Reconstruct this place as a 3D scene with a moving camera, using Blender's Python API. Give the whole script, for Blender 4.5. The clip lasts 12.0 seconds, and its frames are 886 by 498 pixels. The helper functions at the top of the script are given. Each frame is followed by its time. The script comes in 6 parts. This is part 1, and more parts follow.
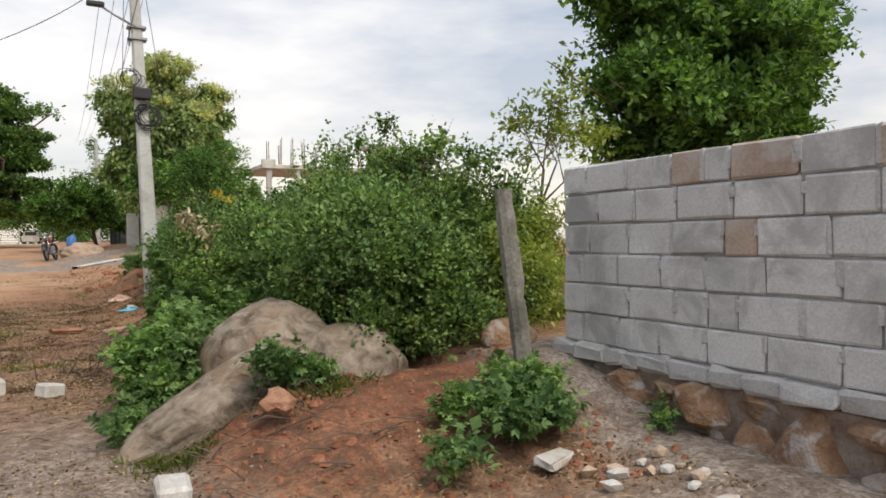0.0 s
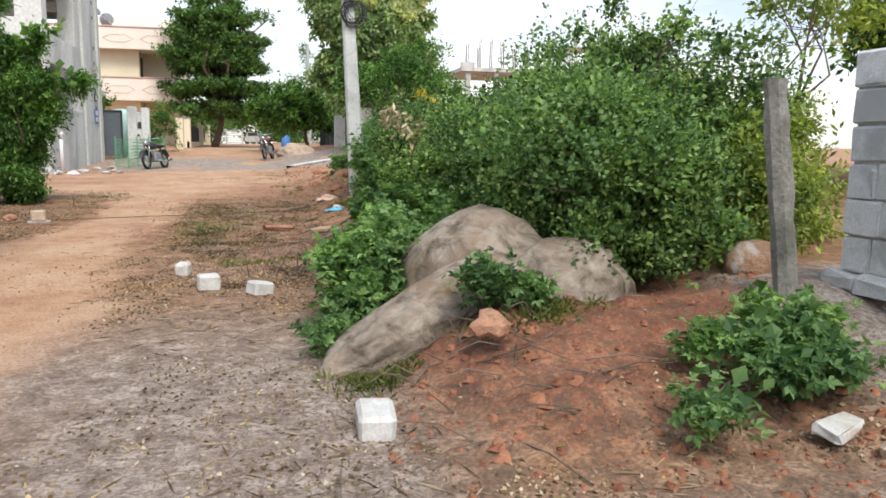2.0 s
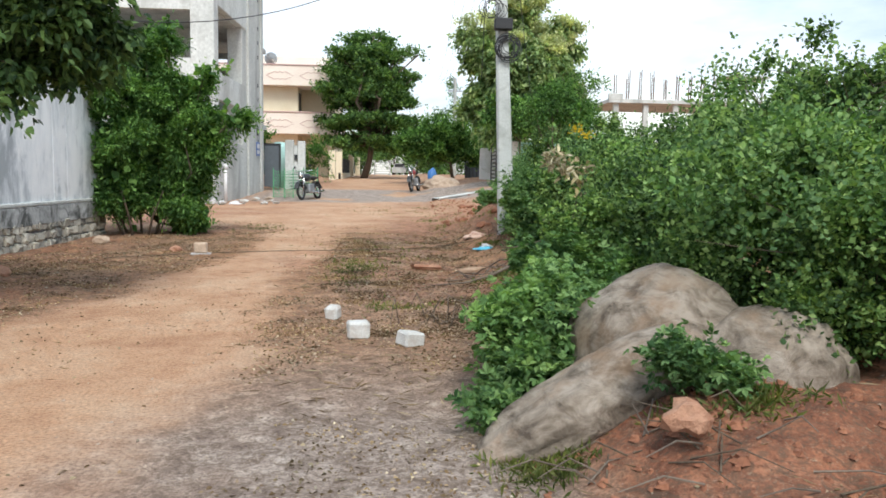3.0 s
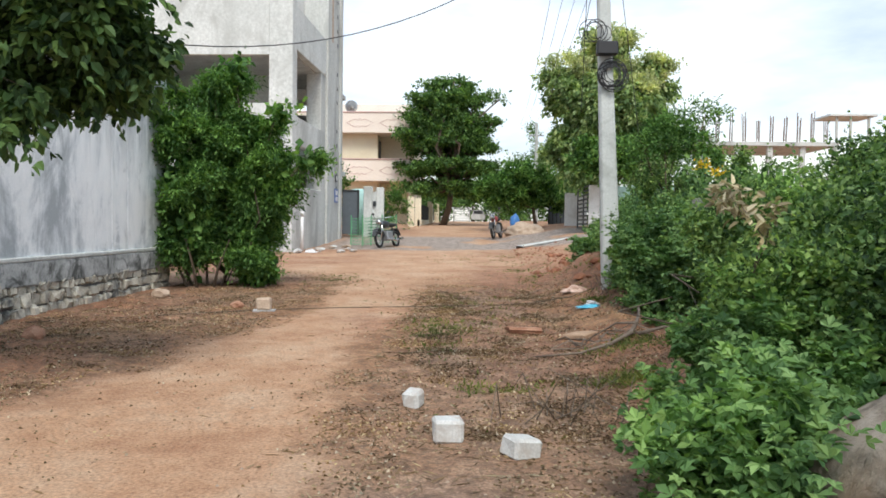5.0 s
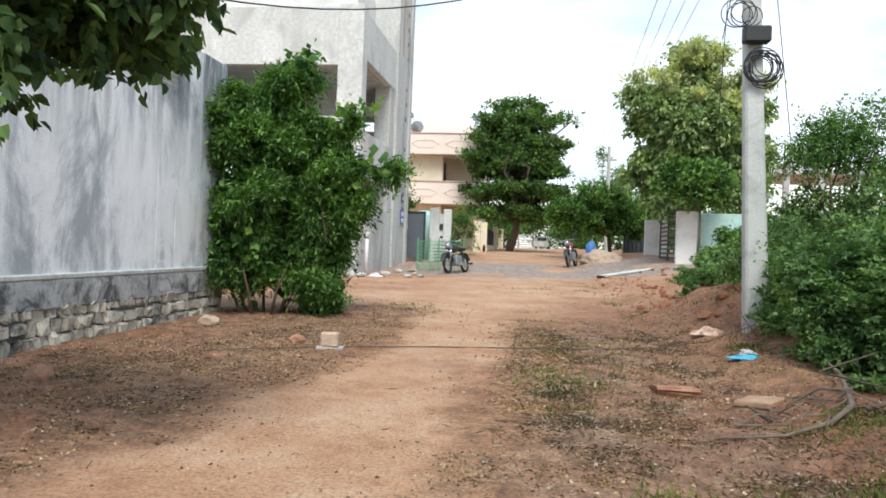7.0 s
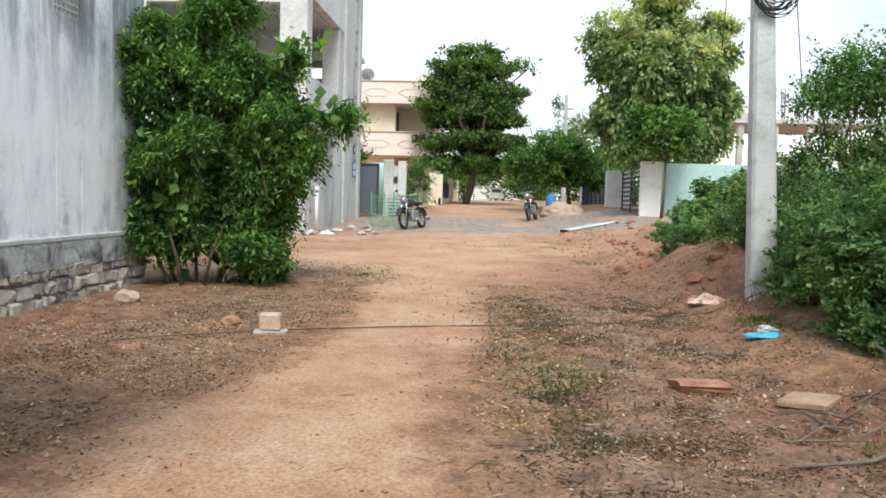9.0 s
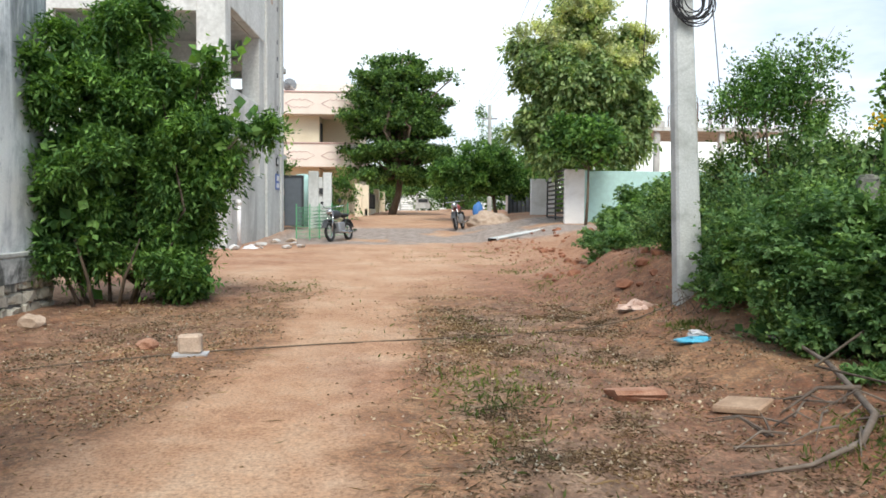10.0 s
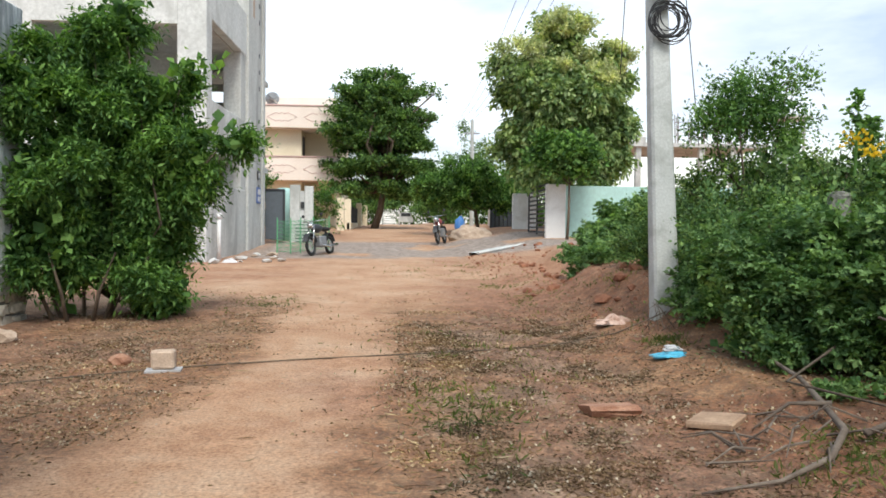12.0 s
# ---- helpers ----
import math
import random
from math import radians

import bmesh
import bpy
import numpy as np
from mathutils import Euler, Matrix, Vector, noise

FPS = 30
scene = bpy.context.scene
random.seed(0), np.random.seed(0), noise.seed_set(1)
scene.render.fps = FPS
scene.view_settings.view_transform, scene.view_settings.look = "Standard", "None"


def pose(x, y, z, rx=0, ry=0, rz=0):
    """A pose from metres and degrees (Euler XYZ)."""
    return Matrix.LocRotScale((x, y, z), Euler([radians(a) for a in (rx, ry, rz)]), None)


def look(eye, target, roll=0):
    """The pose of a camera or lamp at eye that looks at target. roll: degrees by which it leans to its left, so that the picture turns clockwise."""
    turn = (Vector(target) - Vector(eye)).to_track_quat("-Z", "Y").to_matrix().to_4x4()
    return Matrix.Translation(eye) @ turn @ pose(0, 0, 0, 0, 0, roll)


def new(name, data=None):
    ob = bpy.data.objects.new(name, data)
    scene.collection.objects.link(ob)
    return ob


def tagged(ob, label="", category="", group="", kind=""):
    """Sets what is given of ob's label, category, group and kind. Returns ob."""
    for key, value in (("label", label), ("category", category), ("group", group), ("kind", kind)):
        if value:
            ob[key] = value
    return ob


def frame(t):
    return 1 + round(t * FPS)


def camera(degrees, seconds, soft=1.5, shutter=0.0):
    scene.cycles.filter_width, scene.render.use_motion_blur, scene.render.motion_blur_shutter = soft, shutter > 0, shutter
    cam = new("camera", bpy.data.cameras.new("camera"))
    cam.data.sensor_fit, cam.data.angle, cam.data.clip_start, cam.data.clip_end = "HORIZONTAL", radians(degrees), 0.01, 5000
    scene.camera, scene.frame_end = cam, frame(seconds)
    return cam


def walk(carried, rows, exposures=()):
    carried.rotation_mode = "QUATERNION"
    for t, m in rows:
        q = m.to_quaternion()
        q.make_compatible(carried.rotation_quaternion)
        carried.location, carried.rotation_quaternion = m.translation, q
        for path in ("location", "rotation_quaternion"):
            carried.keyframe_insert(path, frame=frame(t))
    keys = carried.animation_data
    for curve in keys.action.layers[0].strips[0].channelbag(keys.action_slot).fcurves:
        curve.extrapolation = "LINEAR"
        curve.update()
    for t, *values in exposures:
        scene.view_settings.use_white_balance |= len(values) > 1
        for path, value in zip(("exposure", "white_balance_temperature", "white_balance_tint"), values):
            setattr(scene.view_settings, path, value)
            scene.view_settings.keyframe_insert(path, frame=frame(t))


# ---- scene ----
cam = camera(61.6, 12.0, soft=1.7)

PATH = [
    (0, (0.319, 0.592, 1.325), (1.271, 2.35, 1.305), -0.5),
    (0.5, (0.43, 0.648, 1.34), (0.956, 2.577, 1.354), 1.7),
    (1, (0.435, 0.773, 1.333), (0.901, 2.718, 1.309), 1.9),
    (1.5, (0.397, 1.048, 1.319), (1.051, 2.935, 1.205), 0.4),
    (2, (0.42, 1.352, 1.291), (0.888, 3.277, 1.02), 0.6),
    (2.5, (0.405, 1.602, 1.384), (0.633, 3.574, 1.142), -0.1),
    (3, (0.33, 1.893, 1.397), (0.43, 3.881, 1.202), 1.1),
    (4.8, (0.213, 3.439, 1.371), (0.205, 5.437, 1.291), 1.2),
    (5, (0.14, 3.596, 1.374), (0.03, 5.591, 1.301), 0.8),
    (5.5, (-0.046, 4.127, 1.324), (-0.261, 6.114, 1.269), 1.2),
    (6, (-0.181, 4.621, 1.349), (-0.364, 6.613, 1.324), 1.0),
    (6.5, (-0.35, 5.039, 1.328), (-0.589, 7.024, 1.313), 2.0),
    (6.7, (-0.458, 5.297, 1.287), (-0.721, 7.28, 1.285), 2.2),
    (8.3, (-0.791, 6.605, 1.355), (-1.005, 8.592, 1.293), 0.7),
    (8.5, (-0.816, 6.771, 1.358), (-1.004, 8.76, 1.287), 0.5),
    (9, (-0.88, 7.06, 1.373), (-1.012, 9.052, 1.241), 1.6),
    (9.5, (-0.918, 7.222, 1.371), (-0.962, 9.219, 1.262), 1.0),
    (10, (-0.905, 7.251, 1.379), (-0.843, 9.247, 1.278), 0.5),
    (10.5, (-0.864, 7.244, 1.384), (-0.827, 9.241, 1.293), 0.3),
    (11, (-0.845, 7.25, 1.389), (-0.799, 9.248, 1.308), 0.5),
    (11.5, (-0.848, 7.243, 1.39), (-0.743, 9.239, 1.325), 0.8),
    (12, (-0.847, 7.256, 1.389), (-0.74, 9.252, 1.326), 0.7),
]

# ---- light, sky, exposure ----
EXPOSURES = [(0.0, -0.22, 7400, 14), (0.5, -0.22, 7200, 14), (0.9, -0.05, 7000, 13), (1.5, 0.18, 6900, 13), (2.5, 0.22, 6500, 9), (3.0, 0.17, 6450, 8), (5.5, 0.06, 6500, 9), (8.5, 0.23, 6500, 9), (10.0, 0.2, 6550, 9), (12.0, 0.13, 6600, 9)]
walk(cam, [(t, look(eye, target, roll)) for t, eye, target, roll in PATH], EXPOSURES)

SUN_EL, SUN_AZ = 52.0, 170.0
sun = new("sun", bpy.data.lights.new("sun", "SUN"))
sun.data.energy, sun.data.angle, sun.data.color = 2.9, radians(22), (1.0, 0.96, 0.89)
sun.matrix_world = look((40 * math.sin(radians(SUN_AZ)), 40 * math.cos(radians(SUN_AZ)), 40 * math.tan(radians(SUN_EL))), (0, 0, 0))

world = bpy.data.worlds.new("overcast_sky")
scene.world = world
world.use_nodes = True
wn, wl = world.node_tree.nodes, world.node_tree.links
wn.clear()
w_out, w_bg, w_sum = wn.new("ShaderNodeOutputWorld"), wn.new("ShaderNodeBackground"), wn.new("ShaderNodeAddShader")
w_sky = wn.new("ShaderNodeTexSky")
w_sky.sky_type, w_sky.sun_disc = "NISHITA", False
w_sky.sun_elevation, w_sky.sun_rotation = radians(SUN_EL), radians(SUN_AZ)
wl.new(w_sky.outputs[0], w_bg.inputs[0])
w_bg.inputs[1].default_value = 0.07
w_co, w_map, w_noi, w_ramp = (wn.new(n) for n in ("ShaderNodeTexCoord", "ShaderNodeMapping", "ShaderNodeTexNoise", "ShaderNodeValToRGB"))
w_map.inputs["Scale"].default_value = (1.0, 1.0, 3.2)
wl.new(w_co.outputs["Generated"], w_map.inputs[0])
wl.new(w_map.outputs[0], w_noi.inputs["Vector"])
w_noi.inputs["Scale"].default_value, w_noi.inputs["Detail"].default_value, w_noi.inputs["Roughness"].default_value = 2.3, 6, 0.55
e = w_ramp.color_ramp.elements
e[0].position, e[0].color = 0.38, (0.5, 0.57, 0.66, 1)
e[1].position, e[1].color = 0.63, (1.08, 1.08, 1.05, 1)
wl.new(w_noi.outputs[0], w_ramp.inputs[0])
w_cloud = wn.new("ShaderNodeBackground")
w_sep, w_tint, w_mul = wn.new("ShaderNodeSeparateXYZ"), wn.new("ShaderNodeValToRGB"), wn.new("ShaderNodeMix")
wl.new(w_co.outputs["Generated"], w_sep.inputs[0])
wl.new(w_sep.outputs[2], w_tint.inputs[0])
w_tint.color_ramp.elements[0].position, w_tint.color_ramp.elements[0].color = 0.05, (1.08, 1.0, 0.95, 1)
w_tint.color_ramp.elements[1].position, w_tint.color_ramp.elements[1].color = 0.4, (0.9, 0.99, 1.08, 1)
w_mul.data_type, w_mul.blend_type = "RGBA", "MULTIPLY"
w_mul.inputs[0].default_value = 1.0
wl.new(w_ramp.outputs[0], w_mul.inputs[6])
wl.new(w_tint.outputs[0], w_mul.inputs[7])
wl.new(w_mul.outputs[2], w_cloud.inputs[0])
w_cloud.inputs[1].default_value = 0.9
wl.new(w_bg.outputs[0], w_sum.inputs[0])
wl.new(w_cloud.outputs[0], w_sum.inputs[1])
wl.new(w_sum.outputs[0], w_out.inputs[0])


# ---- materials ----
def mat_new(name):
    m = bpy.data.materials.new(name)
    m.use_nodes = True
    n = m.node_tree.nodes
    return m, n, m.node_tree.links, n["Principled BSDF"]


def ramp(n, l, source, stops):
    r = n.new("ShaderNodeValToRGB")
    while len(r.color_ramp.elements) < len(stops):
        r.color_ramp.elements.new(0.5)
    for el, (p, c) in zip(r.color_ramp.elements, stops):
        el.position, el.color = p, (*c, 1)
    l.new(source, r.inputs[0])
    return r.outputs[0]


def noise_tex(n, l, scale, detail=4.0, rough=0.55, stretch=(1, 1, 1), distort=0.0):
    co, mp, t = n.new("ShaderNodeTexCoord"), n.new("ShaderNodeMapping"), n.new("ShaderNodeTexNoise")
    geo = n.new("ShaderNodeNewGeometry")
    mp.inputs["Scale"].default_value = stretch
    l.new(geo.outputs["Position"], mp.inputs[0])
    n.remove(co)
    l.new(mp.outputs[0], t.inputs["Vector"])
    t.inputs["Scale"].default_value, t.inputs["Detail"].default_value = scale, detail
    t.inputs["Roughness"].default_value, t.inputs["Distortion"].default_value = rough, distort
    return t.outputs[0]


def mix(n, l, fac, a, b, mode="MIX"):
    m = n.new("ShaderNodeMix")
    m.data_type, m.blend_type = "RGBA", mode
    for sock, v in ((m.inputs[0], fac), (m.inputs[6], a), (m.inputs[7], b)):
        if isinstance(v, (int, float)):
            sock.default_value = v
        elif isinstance(v, tuple):
            sock.default_value = (*v, 1)
        else:
            l.new(v, sock)
    return m.outputs[2]


def bump(n, l, bsdf, height, strength, dist):
    b = n.new("ShaderNodeBump")
    b.inputs["Strength"].default_value, b.inputs["Distance"].default_value = strength, dist
    l.new(height, b.inputs["Height"])
    l.new(b.outputs[0], bsdf.inputs["Normal"])


def surface(name, dark, light, scale=3.0, fine=40.0, rough=0.9, relief=0.4, dist=0.01, stain=None, stain_scale=0.8,
            stretch=(1, 1, 1), metal=0.0, per_object=0.0, stain_at=(0.5, 0.65)):
    """A two-scale surface: broad tone, fine grain, optional stains, tone that varies from piece to piece."""
    m, n, l, p = mat_new(name)
    broad = noise_tex(n, l, scale, 5, 0.6, stretch)
    grain = noise_tex(n, l, fine, 4, 0.65)
    col = ramp(n, l, broad, [(0.3, dark), (0.7, light)])
    g = ramp(n, l, grain, [(0.25, (0.74, 0.74, 0.74)), (0.75, (1.14, 1.14, 1.14))])
    col = mix(n, l, 1.0, col, g, "MULTIPLY")
    if stain:
        s = ramp(n, l, noise_tex(n, l, stain_scale, 6, 0.65, stretch, 0.6), [(stain_at[0], (0, 0, 0)), (stain_at[1], (1, 1, 1))])
        col = mix(n, l, s, col, stain)
    if per_object:
        info = n.new("ShaderNodeObjectInfo")
        v = ramp(n, l, info.outputs["Random"], [(0.0, (1 - per_object,) * 3), (1.0, (1 + per_object,) * 3)])
        col = mix(n, l, 1.0, col, v, "MULTIPLY")
    l.new(col, p.inputs["Base Color"])
    p.inputs["Roughness"].default_value, p.inputs["Metallic"].default_value = rough, metal
    bump(n, l, p, grain, relief, dist)
    return m


def leaf_material(name, dark, mid, light, back=0.4, gloss=0.62):
    m, n, l, p = mat_new(name)
    geo = n.new("ShaderNodeNewGeometry")
    rnd = ramp(n, l, geo.outputs["Random Per Island"], [(0.0, dark), (0.5, mid), (0.95, light)])
    tone = ramp(n, l, noise_tex(n, l, 1.6, 3), [(0.32, (0.6, 0.66, 0.66)), (0.5, (0.95, 0.95, 0.9)), (0.68, (1.35, 1.3, 1.0))])
    col = mix(n, l, 1.0, rnd, tone, "MULTIPLY")
    l.new(col, p.inputs["Base Color"])
    p.inputs["Roughness"].default_value, p.inputs["Specular IOR Level"].default_value = gloss, 0.3
    tr, add = n.new("ShaderNodeBsdfTranslucent"), n.new("ShaderNodeMixShader")
    l.new(mix(n, l, 1.0, col, (1.2, 1.22, 0.6), "MULTIPLY"), tr.inputs[0])
    add.inputs[0].default_value = back
    l.new(p.outputs[0], add.inputs[1])
    l.new(tr.outputs[0], add.inputs[2])
    l.new(add.outputs[0], n["Material Output"].inputs[0])
    return m


def plain(name, color, rough=0.6, metal=0.0):
    return surface(name, tuple(c * 0.85 for c in color), color, 6, 60, rough, 0.15, 0.003, metal=metal)


LEAF_HEDGE = leaf_material("hedge_leaves", (0.022, 0.055, 0.022), (0.11, 0.21, 0.07), (0.3, 0.43, 0.165))
LEAF_WEED = leaf_material("weed_leaves", (0.05, 0.115, 0.042), (0.13, 0.25, 0.09), (0.27, 0.42, 0.17))
LEAF_LIME = leaf_material("lime_leaves", (0.12, 0.17, 0.035), (0.23, 0.3, 0.06), (0.38, 0.44, 0.14))
LEAF_BUSH = leaf_material("bush_leaves", (0.024, 0.07, 0.02), (0.09, 0.2, 0.052), (0.22, 0.39, 0.11))
LEAF_DARK = leaf_material("dark_tree_leaves", (0.03, 0.075, 0.03), (0.095, 0.19, 0.06), (0.21, 0.35, 0.11))
LEAF_OVERHANG = leaf_material("overhanging_leaves", (0.018, 0.045, 0.02), (0.06, 0.12, 0.04), (0.13, 0.22, 0.075), 0.3)
LEAF_PALE = leaf_material("pale_tree_leaves", (0.08, 0.15, 0.06), (0.21, 0.32, 0.13), (0.44, 0.54, 0.28))
LEAF_BLOSSOM = leaf_material("blossom", (0.36, 0.42, 0.2), (0.52, 0.57, 0.33), (0.68, 0.7, 0.48))
LEAF_DRY = leaf_material("dry_litter", (0.08, 0.05, 0.025), (0.2, 0.135, 0.08), (0.42, 0.33, 0.22), 0.1, 0.8)
LEAF_GRASS = leaf_material("short_grass", (0.07, 0.1, 0.025), (0.12, 0.15, 0.04), (0.22, 0.23, 0.08))
PETAL = leaf_material("yellow_petals", (0.6, 0.4, 0.02), (0.75, 0.5, 0.03), (0.85, 0.62, 0.05))
BARK = surface("bark", (0.07, 0.05, 0.035), (0.17, 0.13, 0.09), 6, 50, 0.95, 0.8, 0.01, stretch=(4, 4, 1))
BRANCH = surface("weathered_branch", (0.09, 0.065, 0.05), (0.23, 0.185, 0.145), 5, 60, 0.9, 0.7, 0.006)
BLOCK = surface("cement_block", (0.53, 0.535, 0.54), (0.68, 0.68, 0.68), 2.2, 70, 0.95, 0.6, 0.004, stain=(0.38, 0.38, 0.38), stain_scale=2.4, per_object=0.07)
BLOCK_TAN = surface("tan_block", (0.36, 0.27, 0.22), (0.5, 0.4, 0.33), 2.5, 60, 0.95, 0.6, 0.004, stain=(0.45, 0.43, 0.42), stain_scale=5, per_object=0.1)
MORTAR = surface("mortar", (0.42, 0.42, 0.425), (0.56, 0.56, 0.565), 4, 60, 0.97, 0.9, 0.008)
PLINTH_STONE = surface("plinth_stone", (0.2, 0.1, 0.055), (0.44, 0.28, 0.175), 5, 30, 0.95, 1.0, 0.03, stain=(0.45, 0.4, 0.37), stain_scale=4.5, stain_at=(0.5, 0.6), per_object=0.25)
PLINTH_BED = surface("earthy_mortar", (0.16, 0.1, 0.07), (0.36, 0.3, 0.26), 6, 50, 0.97, 1.0, 0.015)
POST_STONE = surface("granite_post", (0.13, 0.13, 0.11), (0.3, 0.29, 0.26), 5, 40, 0.95, 0.9, 0.012)
STONE_RED = surface("red_stone", (0.3, 0.13, 0.075), (0.5, 0.29, 0.19), 8, 50, 0.95, 1.0, 0.015)
STONE_TAN = surface("tan_stone", (0.34, 0.25, 0.18), (0.52, 0.41, 0.32), 6, 50, 0.95, 0.6, 0.008, per_object=0.2)
SLAB_TAN = surface("tan_slab", (0.3, 0.19, 0.12), (0.48, 0.33, 0.22), 7, 50, 0.95, 0.6, 0.008)
CONCRETE = surface("bare_concrete", (0.48, 0.49, 0.47), (0.62, 0.63, 0.605), 1.2, 12, 0.95, 0.1, 0.004, stain=(0.34, 0.345, 0.33), stain_scale=0.7, stretch=(1, 1, 0.35))
RENDER_GREY = surface("cement_render", (0.57, 0.59, 0.57), (0.69, 0.705, 0.685), 0.8, 10, 0.95, 0.08, 0.003, stain=(0.42, 0.43, 0.41), stain_scale=0.6, stretch=(1, 1, 0.5))
WHITE_WALL = surface("white_paint", (0.72, 0.72, 0.7), (0.82, 0.82, 0.8), 1.5, 30, 0.85, 0.2, 0.003, stain=(0.6, 0.59, 0.55), stain_scale=1.2)
CREAM = surface("cream_paint", (0.74, 0.64, 0.47), (0.82, 0.73, 0.55), 0.8, 20, 0.85, 0.2, 0.003)
PINK = surface("pale_pink_paint", (0.8, 0.69, 0.6), (0.87, 0.77, 0.68), 0.8, 20, 0.85, 0.2, 0.003)
TRIM_RED = plain("dusty_pink_trim", (0.62, 0.42, 0.38))
TURQUOISE = plain("turquoise_paint", (0.45, 0.7, 0.66))
POLE = surface("pole_concrete", (0.46, 0.48, 0.46), (0.58, 0.6, 0.58), 2, 50, 0.9, 0.12, 0.002, stain=(0.34, 0.35, 0.33), stain_scale=1.5)
IRON = plain("dark_iron", (0.05, 0.055, 0.06), 0.5, 0.4)
STEEL = plain("galvanised_steel", (0.4, 0.41, 0.42), 0.45, 0.8)
CHROME = plain("chrome", (0.6, 0.6, 0.6), 0.2, 1.0)
RUBBER = plain("black_rubber", (0.02, 0.02, 0.02), 0.75)
CABLE = plain("black_cable", (0.025, 0.025, 0.028), 0.6)
GATE_GREY = plain("grey_gate_sheet", (0.12, 0.14, 0.16), 0.5, 0.2)
RED_PAINT = plain("red_bike_paint", (0.35, 0.04, 0.03), 0.35)
BLUE_TARP = plain("blue_tarpaulin", (0.06, 0.2, 0.5), 0.5)
BLUE_BAG = plain("blue_plastic", (0.1, 0.5, 0.7), 0.35)
WHITE_PLASTIC = plain("white_plastic", (0.8, 0.8, 0.8), 0.4)
CLOTH = surface("faded_cloth", (0.5, 0.33, 0.26), (0.72, 0.55, 0.46), 8, 80, 0.95, 0.5, 0.004)
GREEN_NET = plain("green_net", (0.12, 0.42, 0.2), 0.7)
SIGN_BLUE = plain("blue_sign_enamel", (0.09, 0.16, 0.42), 0.4)
CLOD = surface("red_clod", (0.16, 0.06, 0.035), (0.4, 0.18, 0.1), 6, 60, 0.97, 0.6, 0.006)
RUST = plain("rusty_rebar", (0.2, 0.12, 0.08), 0.8, 0.3)


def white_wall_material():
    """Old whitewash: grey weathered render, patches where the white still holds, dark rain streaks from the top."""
    m, n, l, p = mat_new("weathered_whitewash")
    patch = noise_tex(n, l, 0.8, 7, 0.68, (1, 1, 0.6), 0.5)
    brush = noise_tex(n, l, 3.2, 7, 0.7, (1, 1, 0.22), 0.4)
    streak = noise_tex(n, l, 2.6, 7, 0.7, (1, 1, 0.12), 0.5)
    blot = noise_tex(n, l, 1.5, 8, 0.72, (1, 1, 0.5), 1.0)
    grain = noise_tex(n, l, 50, 4)
    col = ramp(n, l, mix(n, l, 0.3, patch, brush), [(0.38, (0.4, 0.43, 0.45)), (0.44, (0.64, 0.67, 0.69)), (0.485, (0.86, 0.88, 0.89)), (0.55, (0.94, 0.95, 0.95))])
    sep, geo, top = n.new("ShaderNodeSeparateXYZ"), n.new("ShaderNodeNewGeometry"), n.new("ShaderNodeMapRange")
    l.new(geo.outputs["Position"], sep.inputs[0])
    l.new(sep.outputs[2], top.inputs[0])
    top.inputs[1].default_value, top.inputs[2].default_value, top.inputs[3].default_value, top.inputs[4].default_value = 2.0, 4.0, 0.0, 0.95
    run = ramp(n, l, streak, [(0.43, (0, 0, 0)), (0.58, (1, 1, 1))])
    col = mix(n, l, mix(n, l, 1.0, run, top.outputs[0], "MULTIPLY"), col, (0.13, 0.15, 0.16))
    dark = ramp(n, l, blot, [(0.58, (0, 0, 0)), (0.7, (0.6, 0.6, 0.6))])
    col = mix(n, l, dark, col, (0.17, 0.2, 0.21))
    col = mix(n, l, 1.0, col, ramp(n, l, grain, [(0.2, (0.82, 0.82, 0.82)), (0.8, (1.06, 1.06, 1.06))]), "MULTIPLY")
    l.new(col, p.inputs["Base Color"])
    p.inputs["Roughness"].default_value = 0.92
    bump(n, l, p, mix(n, l, 0.5, brush, grain), 0.35, 0.01)
    return m


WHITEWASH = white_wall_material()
OLD_MORTAR = surface("old_mortar", (0.09, 0.085, 0.08), (0.22, 0.21, 0.2), 4, 40, 0.97, 0.8, 0.01)
PLASTER_OLD = surface("mouldy_plaster", (0.3, 0.31, 0.3), (0.6, 0.61, 0.6), 2.5, 30, 0.95, 0.5, 0.008, stain=(0.09, 0.095, 0.09), stain_scale=3.2, stain_at=(0.46, 0.62))
PLINTH_OLD = surface("old_plinth_stone", (0.36, 0.33, 0.27), (0.66, 0.62, 0.52), 3.5, 40, 0.95, 0.8, 0.01, stain=(0.13, 0.13, 0.12), stain_scale=2.2, stain_at=(0.52, 0.62), per_object=0.22)


